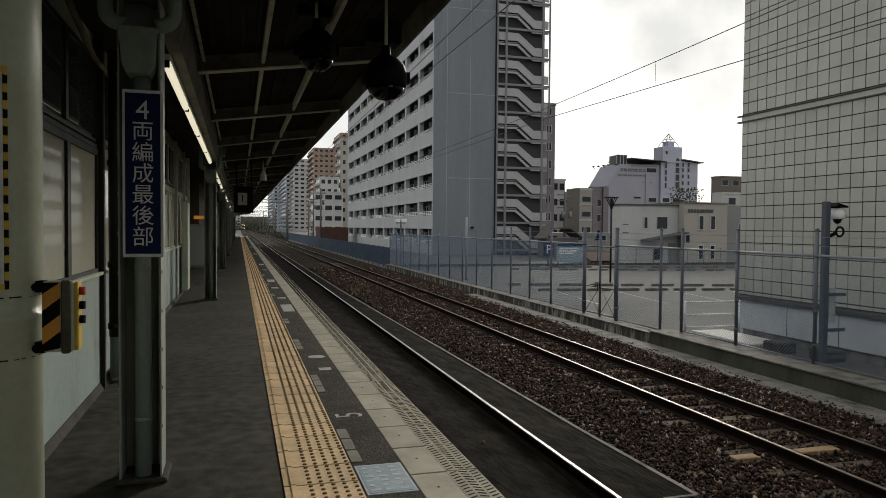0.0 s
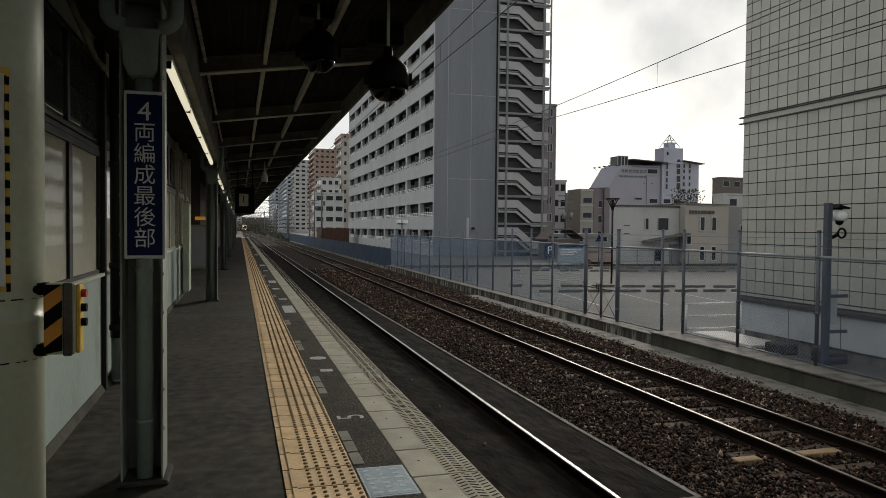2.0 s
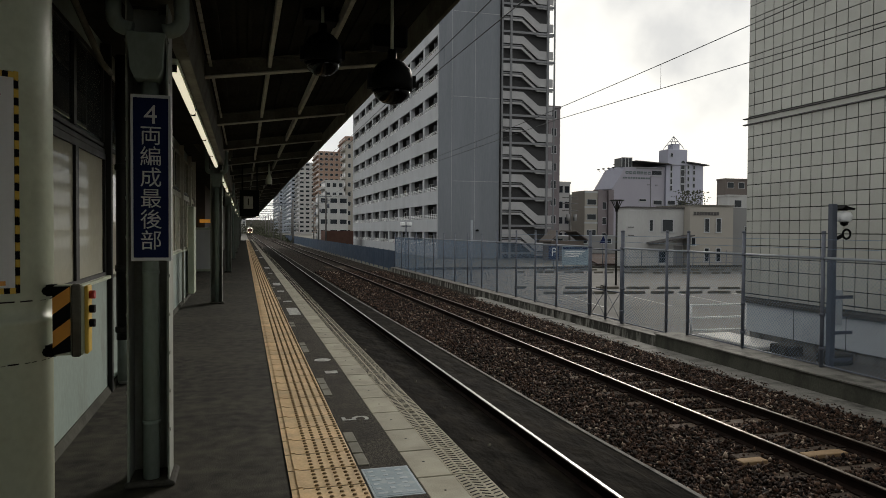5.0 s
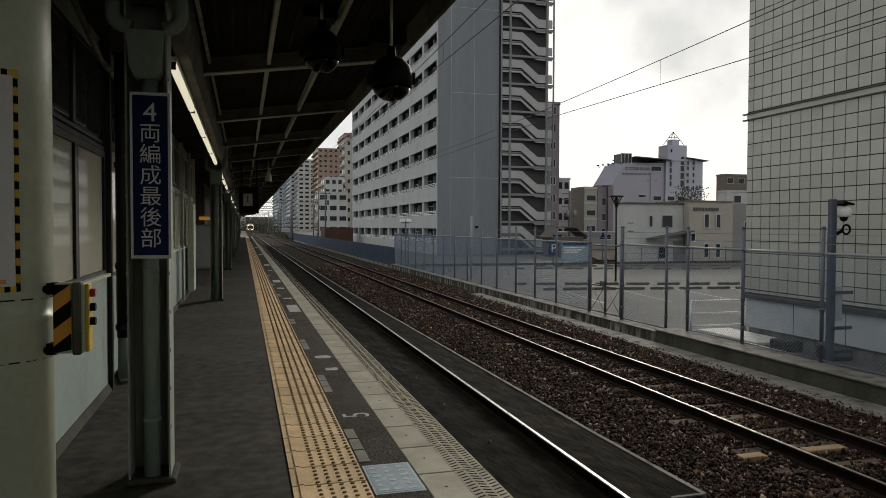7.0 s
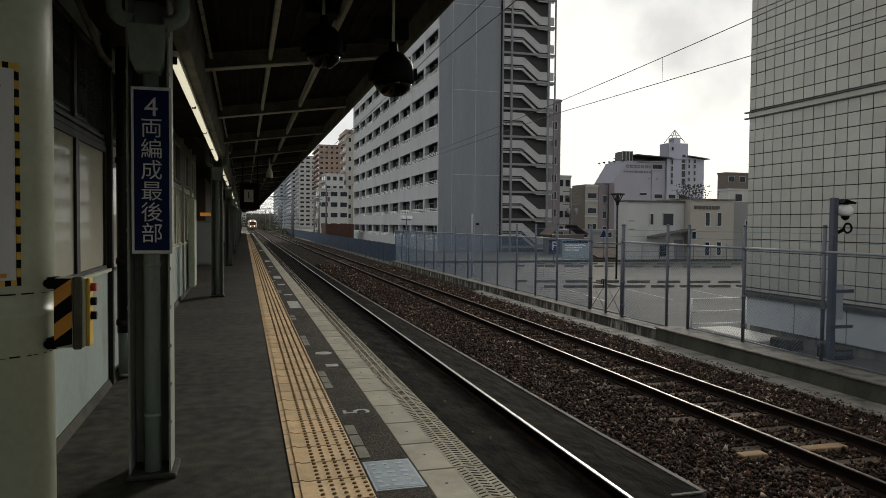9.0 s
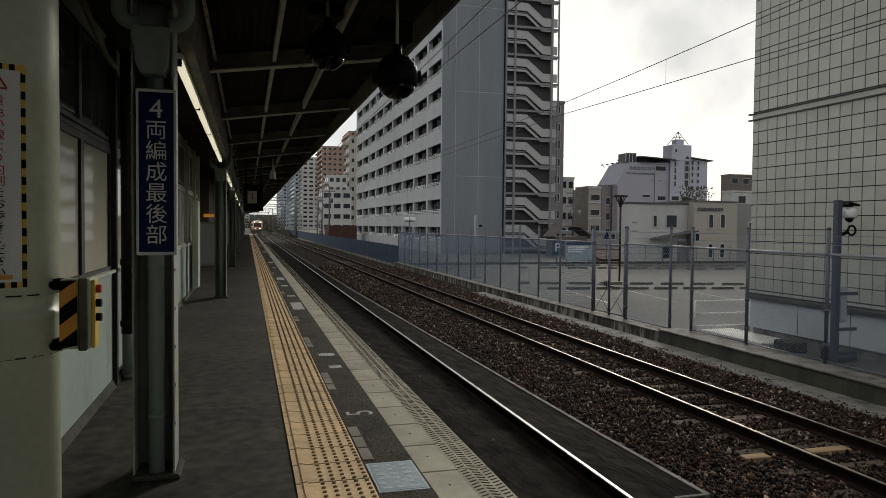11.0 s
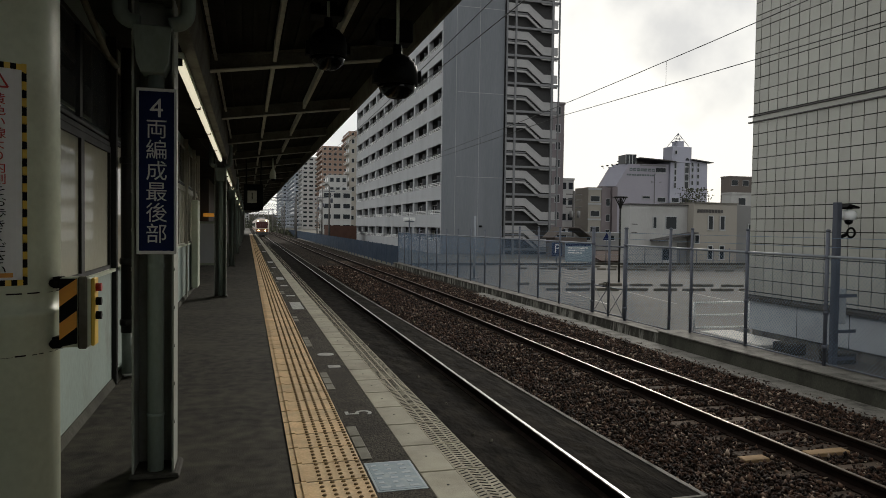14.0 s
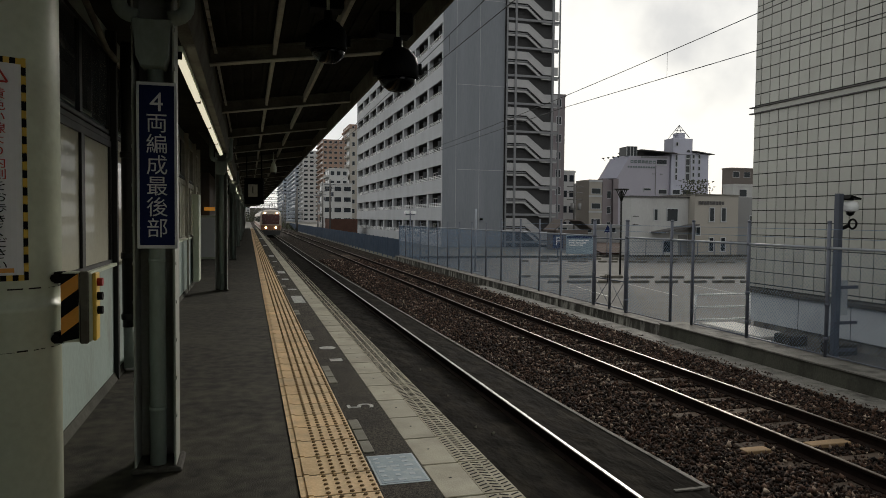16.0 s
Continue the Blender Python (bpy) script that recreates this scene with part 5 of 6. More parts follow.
def windows_side(parent, x, ys, zs, w, h, glass_m=None):
    bm = bmesh.new()
    bx(bm, -0.05, 0.1, -w / 2, w / 2, 0, h)
    me = finish(bm, "window", glass_m or GLASSD)
    for y in ys:
        for z in zs:
            shared("window", me, parent, (x, y, z))


def make_town():
    # lilac clinic with sloped shoulder and tower
    p = thing("lilac_building", "lilac rendered building with a tower and sloped shoulder", "building")
    bm = bmesh.new()
    prism(bm, [(53.0, -1.4), (61.9, -1.4), (61.9, 11.3), (55.1, 11.15), (53.0, 7.8)], 95, 101)
    part("wall", bm, PURPLE, p)
    bm = bmesh.new()
    face = [(53.0, 95.0, 7.8), (55.1, 95.0, 11.15), (54.03, 98.0, 11.22), (51.98, 98.0, 7.83)]
    hi = [bm.verts.new(q) for q in face]
    lo = [bm.verts.new((x + 0.15, y + 0.12, z - 0.15)) for x, y, z in face]
    bm.faces.new(hi)
    bm.faces.new(lo[::-1])
    for i in range(4):
        bm.faces.new((lo[i], lo[(i + 1) % 4], hi[(i + 1) % 4], hi[i]))
    part("sloped_shoulder", bm, LILAC_P, p, "paler sloping shoulder")
    block("left_wing", (48.3, 50.4, 94.6, 99, -1.4, 7.45), BEIGE, p, "beige side wing")
    for x0, x1 in ((50.4, 51.15), (52.15, 53.0)):
        block("pilaster", (x0, x1, 94.5, 96, -1.4, 7.65), MAUVE, p, "brown-mauve tiled pilaster")
    block("recess_wall", (51.15, 52.15, 94.9, 96, -1.4, 7.5), MAUVE, p)
    windows_on(p, (51.65,), (0.2, 2.5, 4.8), 94.9, 0.6, 1.0)
    windows_on(p, (49.4,), (0.9, 3.2, 5.4), 94.6, 1.4, 0.75)
    for z in (2.6, 4.9, 7.1):
        block("wing_band", (48.22, 50.38, 94.5, 94.6, z, z + 0.25), APT_W, p)
    # pale bluish wing with the tower rising out of it
    bm = bmesh.new()
    prism(bm, [(61.9, -1.4), (68.5, -1.4), (68.4, 11.7), (65.6, 12.0), (61.9, 11.8)], 94.6, 101)
    part("front_wing", bm, LILAC_P, p, "pale bluish-lilac wing")
    block("tower", (62.1, 65.5, 94.5, 97, 11.6, 14.05), LILAC_P, p, "square stair tower", 0.05)
    block("tower_cap", (63.25, 64.45, 95.0, 96.4, 14.05, 14.95), LILAC_P, p, "", 0.04)
    windows_on(p, (62.75,), (12.9,), 94.5, 0.32, 0.5)
    windows_on(p, (62.75,), (7.75, 8.75, 9.75, 10.75), 94.6, 0.3, 0.75, GLASSM)
    windows_on(p, (64.75,), (7.75, 8.9, 10.05, 11.0), 94.6, 0.62, 0.95, GLASSM)
    bm = bmesh.new()
    prism(bm, [(64.44, 11.95), (65.06, 11.95), (65.06, 12.05), (64.98, 12.25), (64.75, 12.36), (64.52, 12.25), (64.44, 12.05)], 94.46, 94.6)
    part("arched_window", bm, GLASSM, p)
    windows_on(p, (65.75, 66.75), (7.3, 8.3, 9.3, 10.3, 11.1), 94.6, 0.3, 0.55, GLASSM)
    block("wing_joint", (65.2, 65.26, 94.56, 94.6, -1.4, 11.6), GREYF, p)
    roof_box = block("roof_box", (54.7, 56.4, 95.3, 97.5, 11.2, 12.55), GLASSM, p, "glazed roof box")
    for x in (54.7, 55.27, 55.83, 56.4):
        block("box_bar", (x - 0.05, x + 0.05, 95.22, 95.3, 11.2, 12.6), APT_W, roof_box)
    block("box_bar", (54.65, 56.45, 95.2, 95.3, 12.52, 12.62), APT_W, roof_box)
    for pts in ([(56.4, 12.1), (61.6, 11.85), (62.6, 11.75), (62.6, 11.66), (56.4, 11.98)], [(65.3, 12.2), (66.0, 12.15), (69.1, 11.8), (69.1, 11.7), (65.3, 12.08)]):
        bm = bmesh.new()
        prism(bm, pts, 94.0, 101)
        part("eave", bm, ROOF_D, p, "dark roof with a pale lip")
    block("eave_lip", (62.5, 63.0, 93.9, 94.5, 11.62, 11.75), APT_W, p)
    for a in ((-1.25, -0.9), (1.25, -0.9), (1.25, 0.9), (-1.25, 0.9)):
        bar("spire_rod", (63.85 + a[0], 95.7 + a[1], 14.2), (63.85, 95.7, 16.2), 0.045, FENCE, p, n=5)
    for z, k in ((14.85, 0.86), (15.35, 0.55)):
        bm = bmesh.new()
        c = [(63.85 + sx * k, 95.7 + sy * k * 0.7, z) for sx, sy in ((-1, -1), (1, -1), (1, 1), (-1, 1))]
        for i in range(4):
            rod(bm, c[i], c[(i + 1) % 4], 0.03, 4)
        part("spire_ring", bm, FENCE, p)
    windows_on(p, (58.1,), (6.05,), 94.95, 1.15, 0.3)
    windows_on(p, (60.7,), (5.6,), 94.95, 1.35, 0.6)
    windows_on(p, (62.85, 64.6), (5.6,), 94.6, 1.2, 0.6)
    # recessed strip window under the eave, in three lights
    for x in (59.95, 60.5, 61.05):
        block("strip_window", (x - 0.25, x + 0.25, 94.93, 95.02, 10.1, 10.7), GLASSD, p)
    block("strip_sill", (59.5, 61.4, 94.88, 95.0, 9.85, 10.02), APT_W, p)
    block("roof_terrace_band", (57.0, 61.4, 94.92, 95.0, 10.95, 11.12), GREYF, p)
    for j in range(7):
        block("sign_stroke", (55.2 + j * 0.63, 55.66 + j * 0.63, 94.93, 94.99, 10.12, 10.55), SIGNG, p, "grey wall lettering, unreadable")
        block("sign_stroke", (55.26 + j * 0.63, 55.6 + j * 0.63, 94.915, 94.93, 10.26, 10.34), PURPLE, p)
    for j in range(11):
        block("sign_stroke", (54.75 + j * 0.43, 55.03 + j * 0.43, 94.93, 94.99, 9.42, 9.66), SIGNG, p)
    block("service_pipe", (59.45, 59.52, 94.9, 94.98, 5.3, 9.8), GREYF, p)
    for x in (58.9, 60.3):
        block("wall_vent", (x, x + 0.35, 94.9, 95.0, 8.5, 8.62), GREYF, p)
    for i in range(4):
        x = 51.3 + i * 0.82
        z = 10.75 + i * 0.13
        bm = bmesh.new()
        bx(bm, x - 0.12, x + 0.12, 96.0, 96.3, z - 0.1, z + 0.06)
        rod(bm, (x, 96.2, z - 0.05), (x + 0.9, 97.2, z - 0.3), 0.03, 5)
        part("floodlight", bm, BLACK, p)

    # two-storey office: white wing and beige wing
    o = thing("white_office", "low white rendered office building", "building")
    block("wall", (29.2, 34.4, 50.0, 51.6, -1.4, 3.3), WHITEF, o)
    block("coping", (29.1, 34.5, 49.9, 51.7, 3.3, 3.42), ROOF_D, o)
    windows_on(o, (31.4,), (1.5,), 50, 0.28, 0.85)
    windows_on(o, (32.9,), (1.45,), 50, 0.95, 0.95)
    windows_on(o, (32.5,), (-1.05,), 50, 0.8, 0.9)
    block("door", (33.5, 34.3, 49.95, 50.05, -1.3, 0.3), GREYF, o, "grey door", 0.01)
    bm = bmesh.new()
    prism(bm, [(31.0, 0.45), (34.5, 1.1), (34.5, 1.2), (31.0, 0.58)], 48.6, 50)
    part("porch_roof", bm, ROOF_D, o, "dark slanted porch roof")
    for z in (1.1, 1.75):
        block("vent", (29.35, 29.85, 49.96, 50.02, z, z + 0.06), ROOF_D, o)
    b = thing("beige_office", "low beige office building with tall narrow windows", "building")
    block("wall", (34.42, 38.5, 49.2, 54, -1.4, 3.52), BEIGE, b)
    block("side_wing", (38.52, 44, 49.8, 54, -1.4, 3.45), GREYF, b)
    block("coping", (34.35, 38.56, 49.1, 54, 3.52, 3.62), CONCRETE, b)
    windows_on(b, (36.0, 37.1), (1.45, -0.95), 49.2, 0.38, 1.05)
    windows_on(b, (40.6,), (1.1,), 49.8, 1.0, 0.8)
    windows_on(b, (34.75,), (0.35,), 49.2, 0.35, 0.6)
    for j in range(9):
        block("sign_stroke", (34.75 + j * 0.27, 34.95 + j * 0.27, 49.14, 49.19, 2.78, 3.05), ROOF_D, b, "dark raised sign lettering")
    bm = bmesh.new()
    for i in range(420):
        random.seed(i)
        bx(bm, 0, 0.1, 0, 0.01, 0, 0.12, pose(35.9 + random.random() * 2.1 + 0.5 * math.sin(i), 52 + random.random() * 1.6, 3.5 + random.random() ** 1.6 * 1.5, random.random() * 180, random.random() * 180, 0))
    solid("roof_plant", bm, LEAF, "potted shrub growing on the flat roof", "plant", kind="stuff")
    # other town buildings: (name, label, material, x0, x1, y0, y1, top, rows, columns)
    for label, m, x0, x1, y0, y1, top, nz, nx, ww in (
            ("tall brown-tiled block behind the fire stairs", MAUVE, 40.5, 44.4, 95, 99, 19.3, 8, 2, 0.7),
            ("grey rendered flats with small windows", WHITEF, 51.0, 53.4, 110, 112, 9.5, 4, 2, 0.8),
            ("small pale grey block of houses", WHITEF, 53.6, 57.5, 112, 114, 7.4, 3, 2, 1.0),
            ("dark brown flats in the distance", DARKF, 107.2, 122, 140, 143, 13.6, 5, 5, 1.6),
            ("pale low flats with wide windows", WHITEF, 92.5, 107, 120, 123, 8.6, 3, 3, 1.6),
            ("low grey row of houses", GREYF, 32, 50, 72, 80, 0.6, 1, 6, 1.2),
            ("brown-tiled tower flats beside the line", BROWN, 40.2, 54.6, 400, 432, 45.1, 16, 5, 1.5),
            ("brown-tiled stair tower of the flats", BROWN, 54.8, 59.1, 398, 426, 53.8, 18, 1, 1.2),
            ("pale apartment slab with dark window columns", WHITEF, 34.5, 45.7, 470, 505, 45.1, 16, 3, 2.3),
            ("white slab of flats with balconies", BLUEW, 32.2, 50.6, 515, 612, 43.8, 15, 5, 1.9),
            ("long white slab of flats with balconies", BLUEW, 28.9, 47.6, 622, 740, 47.0, 16, 5, 1.9),
            ("grey low block with dark window bands", WHITEF, 21.6, 30.2, 213, 224, 11.6, 4, 3, 2.1),
            ("stepped upper storeys of the grey block", WHITEF, 24.6, 30.4, 224.2, 236, 16.8, 6, 3, 1.1),
            ("beige narrow block beside the apartments", BEIGE, 31.8, 34.2, 230, 238, 29.9, 10, 1, 0.8),
            ("pale block closing the distant view", WHITEF, -18, 2, 780, 840, 19, 7, 5, 2.0)):
        b = thing("town_building", label, "building")
        block("wall", (x0, x1, y0, y1, -1.4, top), m, b)
        block("parapet", (x0 - 0.1, x1 + 0.1, y0 - 0.1, y1 + 0.1, top, top + 0.35), m, b)
        fh = (top + 1.0) / nz
        zs = [-0.4 + fh * k + 0.5 for k in range(nz)]
        step = (x1 - x0) / nx
        windows_on(b, [x0 + step * (i + 0.5) for i in range(nx)], zs, y0, min(ww, step * 0.7), fh * 0.42, GLASSD)
        if y0 > 120 and x0 < 56 and x0 > 0:
            n = max(2, int((y1 - y0) / 4.5))
            sy = (y1 - y0) / n
            windows_side(b, x0, [y0 + sy * (i + 0.5) for i in range(n)], zs, sy * 0.55, fh * 0.5)
            for z in zs:
                block("balcony_band", (x0 - 0.9, x0, y0 + 0.5, y1 - 0.5, z - 0.6, z + 0.05), m, b)
                block("balcony_rail", (x0 - 0.92, x0 - 0.86, y0 + 0.5, y1 - 0.5, z + 0.2, z + 0.27), WHITE, b)
    # hut with rusty roof, parking board, fence boards
    h = thing("hut", "small brown hut with a rusty pitched roof", "hut")
    block("wall", (28.2, 31.6, 62, 64, -1.4, 0.5), DARKF, h)
    bm = bmesh.new()
    prism(bm, [(27.9, 0.4), (29.0, 1.4), (30.6, 1.4), (31.9, 0.5), (31.9, 0.6), (30.6, 1.5), (29.0, 1.5), (27.9, 0.5)], 61.6, 64.2)
    part("roof", bm, DARKF, h)
    u = thing("utility_pole", "dark utility pole with transformer and cables", "utility pole", at=(34.0, 70, 0))
    bar("mast", (0, 0, -1.4), (0, 0, 5.4), 0.14, POLE_C, u)
    for z in (3.6, 4.4, 5.0):
        block("cross_arm", (-0.9, 0.9, -0.06, 0.06, z, z + 0.1), POLE_C, u)
    for x in (-0.4, 0.45):
        bm = bmesh.new()
        turned(bm, (x, -0.3, 2.9), [(0.19, -0.35), (0.2, 0), (0.19, 0.35)], 12)
        part("transformer", bm, GREYF, u, "grey transformer can")
    g = thing("green_sign", "tall green shop sign in the distance", "sign", at=(50.2, 100, 0))
    block("board", (-0.45, 0.45, 0, 0.2, 2.6, 5.0), GREEN, g, "", 0.02)
    bar("post", (0, 0.3, -1.4), (0, 0.3, 5.0), 0.08, POLE_C, g)
    s = thing("parking_sign", "white and blue parking board on posts", "sign")
    block("board", (21.9, 24.05, 46.3, 46.36, -1.0, 0.35), NOTICE, s, "faded blue board with white lines", 0.01)
    block("header", (21.95, 23.9, 46.27, 46.3, 0.12, 0.3), NAVY, s)
    for i in range(3):
        block("line_of_writing", (22.1, 23.7 - 0.25 * i, 46.275, 46.3, -0.08 - 0.17 * i, 0.02 - 0.17 * i), WHITE, s)
    for x in (22.05, 23.8):
        bar("post", (x, 46.4, LOT), (x, 46.4, 0.35), 0.04, FENCE, s)
    q = thing("parking_letter_sign", "blue parking sign with a white letter P", "sign", at=(21.35, 46.5, 0))
    block("board", (-0.4, 0.4, -0.03, 0.03, -0.6, 0.35), NAVY, q, "blue board", 0.01)
    lettering("lettering", "P", 0.85, WHITE, q, pose(0, -0.035, -0.1, 90, 0, 0))
    bar("post", (0, 0.06, LOT), (0, 0.06, 0.35), 0.04, FENCE, q)
    r = thing("road_sign", "small blue round-cornered road sign on a pole", "sign", at=(25.3, 46.6, 0))
    bar("post", (0, 0, LOT), (0, 0, 1.0), 0.03, FENCE, r)
    bm = bmesh.new()
    prism(bm, [(-0.3, 0.55), (0.3, 0.55), (0, 1.1)], -0.06, -0.03)
    part("plate", bm, NAVY, r, "blue triangular plate")
    # parking lot furniture
    bm = bmesh.new()
    prism(bm, [(-0.06, 0), (0.06, 0), (0.045, 0.11), (-0.045, 0.11)], -0.3, 0.3, "x")
    stop = finish(bm, "wheel_stop", STOPC, 0.01)
    for row, (xa, ya, xb, yb, n) in enumerate(((12.6, 27.5, 22.2, 26.0, 16), (12.4, 30.4, 23.0, 28.0, 16), (17.0, 41.8, 31.0, 38.6, 16), (19.5, 44.2, 33.0, 42.0, 16))):
        for i in range(n):
            t = (i + (0.15 if i % 2 else -0.15)) / (n - 1)
            ob = new("wheel_stop", stop)
            ob.location = (xa + (xb - xa) * t, ya + (yb - ya) * t, LOT)
            tagged(ob, "low dark concrete wheel stop on the asphalt", "wheel stop", "wheel stops")
    for i in range(5):
        x = 12.5 + 2.6 * i
        bm = bmesh.new()
        bx(bm, -0.03, 0.03, -2.4, 2.4, -0.004, 0.004, pose(x, 24.5 - 0.12 * i, LOT + 0.001, 0, 0, -8))
        solid("bay_line", bm, LINEW, "worn white bay line on the asphalt", "marking", "bay lines")
    l = thing("street_lamp", "slim dark lamp post with an inverted-cone head", "street lamp", at=(17.75, 31.33, 0))
    bar("pole", (0, 0, LOT), (0, 0, 2.5), 0.05, FRAME, l)
    bm = bmesh.new()
    rod(bm, (0, 0, 2.92), (0, 0, 2.98), 0.36, 14)
    for i in range(4):
        a = 1.5708 * i
        rod(bm, (0, 0, 2.4), (0.3 * math.cos(a), 0.3 * math.sin(a), 2.94), 0.025, 6)
    rod(bm, (0, 0, 2.4), (0, 0, 2.9), 0.07, 8)
    part("head", bm, FRAME, l)
    k = thing("boundary_kerb", "dark low boundary wall at the end of the car park", "kerb", kind="structure")
    block("kerb", (10, 60, 46.8, 47.1, -1.4, -1.13), CONCRETE_D, k)
    g = thing("car_park_fence", "grey mesh fence behind the car park", "fence")
    for i in range(14):
        bar("post", (24.5 + i * 1.5, 47.4, -1.3), (24.5 + i * 1.5, 47.4, 0.0), 0.03, FENCE, g)
    for z in (-0.95, -0.55, -0.12):
        bar("wire", (24.5, 47.4, z), (44, 47.4, z), 0.012, FENCE, g, n=4)
    # low rust-brown roof and a lean-to porch behind the car park
    lr = thing("low_house", "low house with a rust-brown metal roof", "house")
    block("wall", (27.9, 32.4, 52.5, 57, -1.4, -1.0), DARKF, lr)
    bm = bmesh.new()
    prism(bm, [(51.6, -1.2), (55.0, -0.5), (58.4, -1.2), (58.4, -1.28), (55.0, -0.58), (51.6, -1.28)], 27.6, 32.8, "x")
    part("roof", bm, ROOF_R, lr, "rust-brown sheet roof")
    bar("ridge", (27.5, 55, -0.49), (32.9, 55, -0.49), 0.05, ROOF_D, lr, "dark ridge cap")
    bm = bmesh.new()
    bx(bm, 12.6, 17.2, 115, 121, -1.4, 1.3)
    solid("brick_shed", bm, BRICKR, "low brown-red shed beside the line", "shed")
    # shrubs and grass on the far embankment
    rng = np.random.default_rng(9)
    for cx, cy, sx, sy, sz, n in ((10.6, 200, 1.2, 50, 1.0, 900), (9.2, 330, 2, 90, 2.0, 900), (-3.5, 300, 2, 120, 5.0, 900), (10, 520, 12, 40, 7.0, 1500)):
        bm = bmesh.new()
        for i in range(n):
            q = rng.random(3) * 2 - 1
            s = 0.25 + 0.35 * rng.random() + sz * 0.05
            m = pose(cx + q[0] * sx, cy + q[1] * sy, -1.3 + abs(q[2]) * sz * (0.5 + 0.5 * math.sin(q[1] * 9)), *(rng.random(3) * 180))
            vs = [bm.verts.new(m @ Vector(c)) for c in ((-s, 0, 0), (0, s * 0.4, 0), (s, 0, 0.1), (0, -s * 0.4, 0))]
            bm.faces.new(vs)
        tagged(solid("lineside_shrubs", bm, LEAF, "rough green shrubs along the line", "shrubs"), kind="stuff")
    # distant hill that closes the view
    bm = bmesh.new()
    pts = [(-900, -1.4)] + [(-900 + 60 * i, 18 + 16 * noise.noise((i * 0.35, 0, 0))) for i in range(45)] + [(1740, -1.4)]
    prism(bm, pts, 1500, 1540)
    tagged(solid("distant_hill", bm, EARTH, "hazy far skyline of hills", "hill"), kind="structure")


def make_wires():
    def strand(name, label, pts, r):
        bm = bmesh.new()
        for a, b in zip(pts, pts[1:]):
            rod(bm, a, b, r, 5)
        solid(name, bm, CABLE, label, "cable", "overhead cables")
    span = 45.0
    for c, ends in ((T1, ((-20, 3.88), (420, 3.88))), (T2, ((-20, 3.5), (6, 3.66), (14.5, 3.85), (40, 3.88), (420, 3.88)))):
        ly, lz = [e[0] for e in ends], [e[1] for e in ends]
        low = (lambda y: float(np.interp(y, ly, lz)))
        strand("contact_wire", "thin black overhead contact wire", [(c, y, low(y)) for y in (-20, 6, 14.5, 26, 46, 136, 420)], 0.0065)
        top = (lambda y: 4.03 + 0.00093 * ((y - 22 + span / 2) % span - span / 2) ** 2)
        strand("messenger_wire", "sagging overhead messenger wire", [(c, y * 2.25 - 20, top(y * 2.25 - 20)) for y in range(196)], 0.0065)
        y = 10.3
        while y < 100:
            bar_bm = bmesh.new()
            rod(bar_bm, (c, y, low(y)), (c, y, top(y)), 0.003, 4)
            solid("dropper_wire", bar_bm, CABLE, "thin vertical dropper wire between overhead wires", "cable", "dropper wires")
            y += 9.6
    # portal masts across both tracks
    for y in (136, 181, 226, 271, 316):
        m = thing("catenary_mast", "concrete mast pair with a steel beam over the tracks", "mast", "catenary masts", at=(0, y, 0))
        for x in (-1.2, 8.9):
            bm = bmesh.new()
            rod(bm, (x, 0, -1.4), (x, 0, 7.2), 0.17, 12, 0.12)
            part("mast", bm, POLE_C, m)
        bm = bmesh.new()
        for z in (5.8, 6.3):
            bx(bm, -1.2, 8.9, -0.06, 0.06, z, z + 0.12)
        for i in range(14):
            rod(bm, (-1.2 + i * 0.72, 0, 5.83 + 0.5 * (i % 2)), (-1.2 + (i + 1) * 0.72, 0, 6.33 - 0.5 * (i % 2)), 0.025, 5)
        part("beam", bm, FENCE, m)
        for c in (T1, T2):
            bar("insulator", (c, 0, 4.75), (c, 0, 5.8), 0.05, WHITE, m)
            bar("steady_arm", (c - 1.0, 0, 4.2), (c, 0, 3.9), 0.025, FENCE, m)
    for i in range(11):
        y = 112 + i * 27
        p = thing("utility_pole", "grey concrete utility pole with cross arms", "utility pole", "utility poles", at=(12.4 + (i % 3) * 1.6, y, 0))
        bm = bmesh.new()
        rod(bm, (0, 0, -1.4), (0, 0, 7.5 + (i % 2) * 1.2), 0.16, 10, 0.1)
        part("mast", bm, POLE_C, p)
        bm = bmesh.new()
        bx(bm, -0.9, 0.9, -0.05, 0.05, 6.6, 6.7)
        bx(bm, -0.6, 0.6, -0.05, 0.05, 6.0, 6.08)
        turned(bm, (0.35, 0, 5.2), [(0.2, -0.35), (0.2, 0.35)], 10)
        part("cross_arm", bm, FENCE, p)


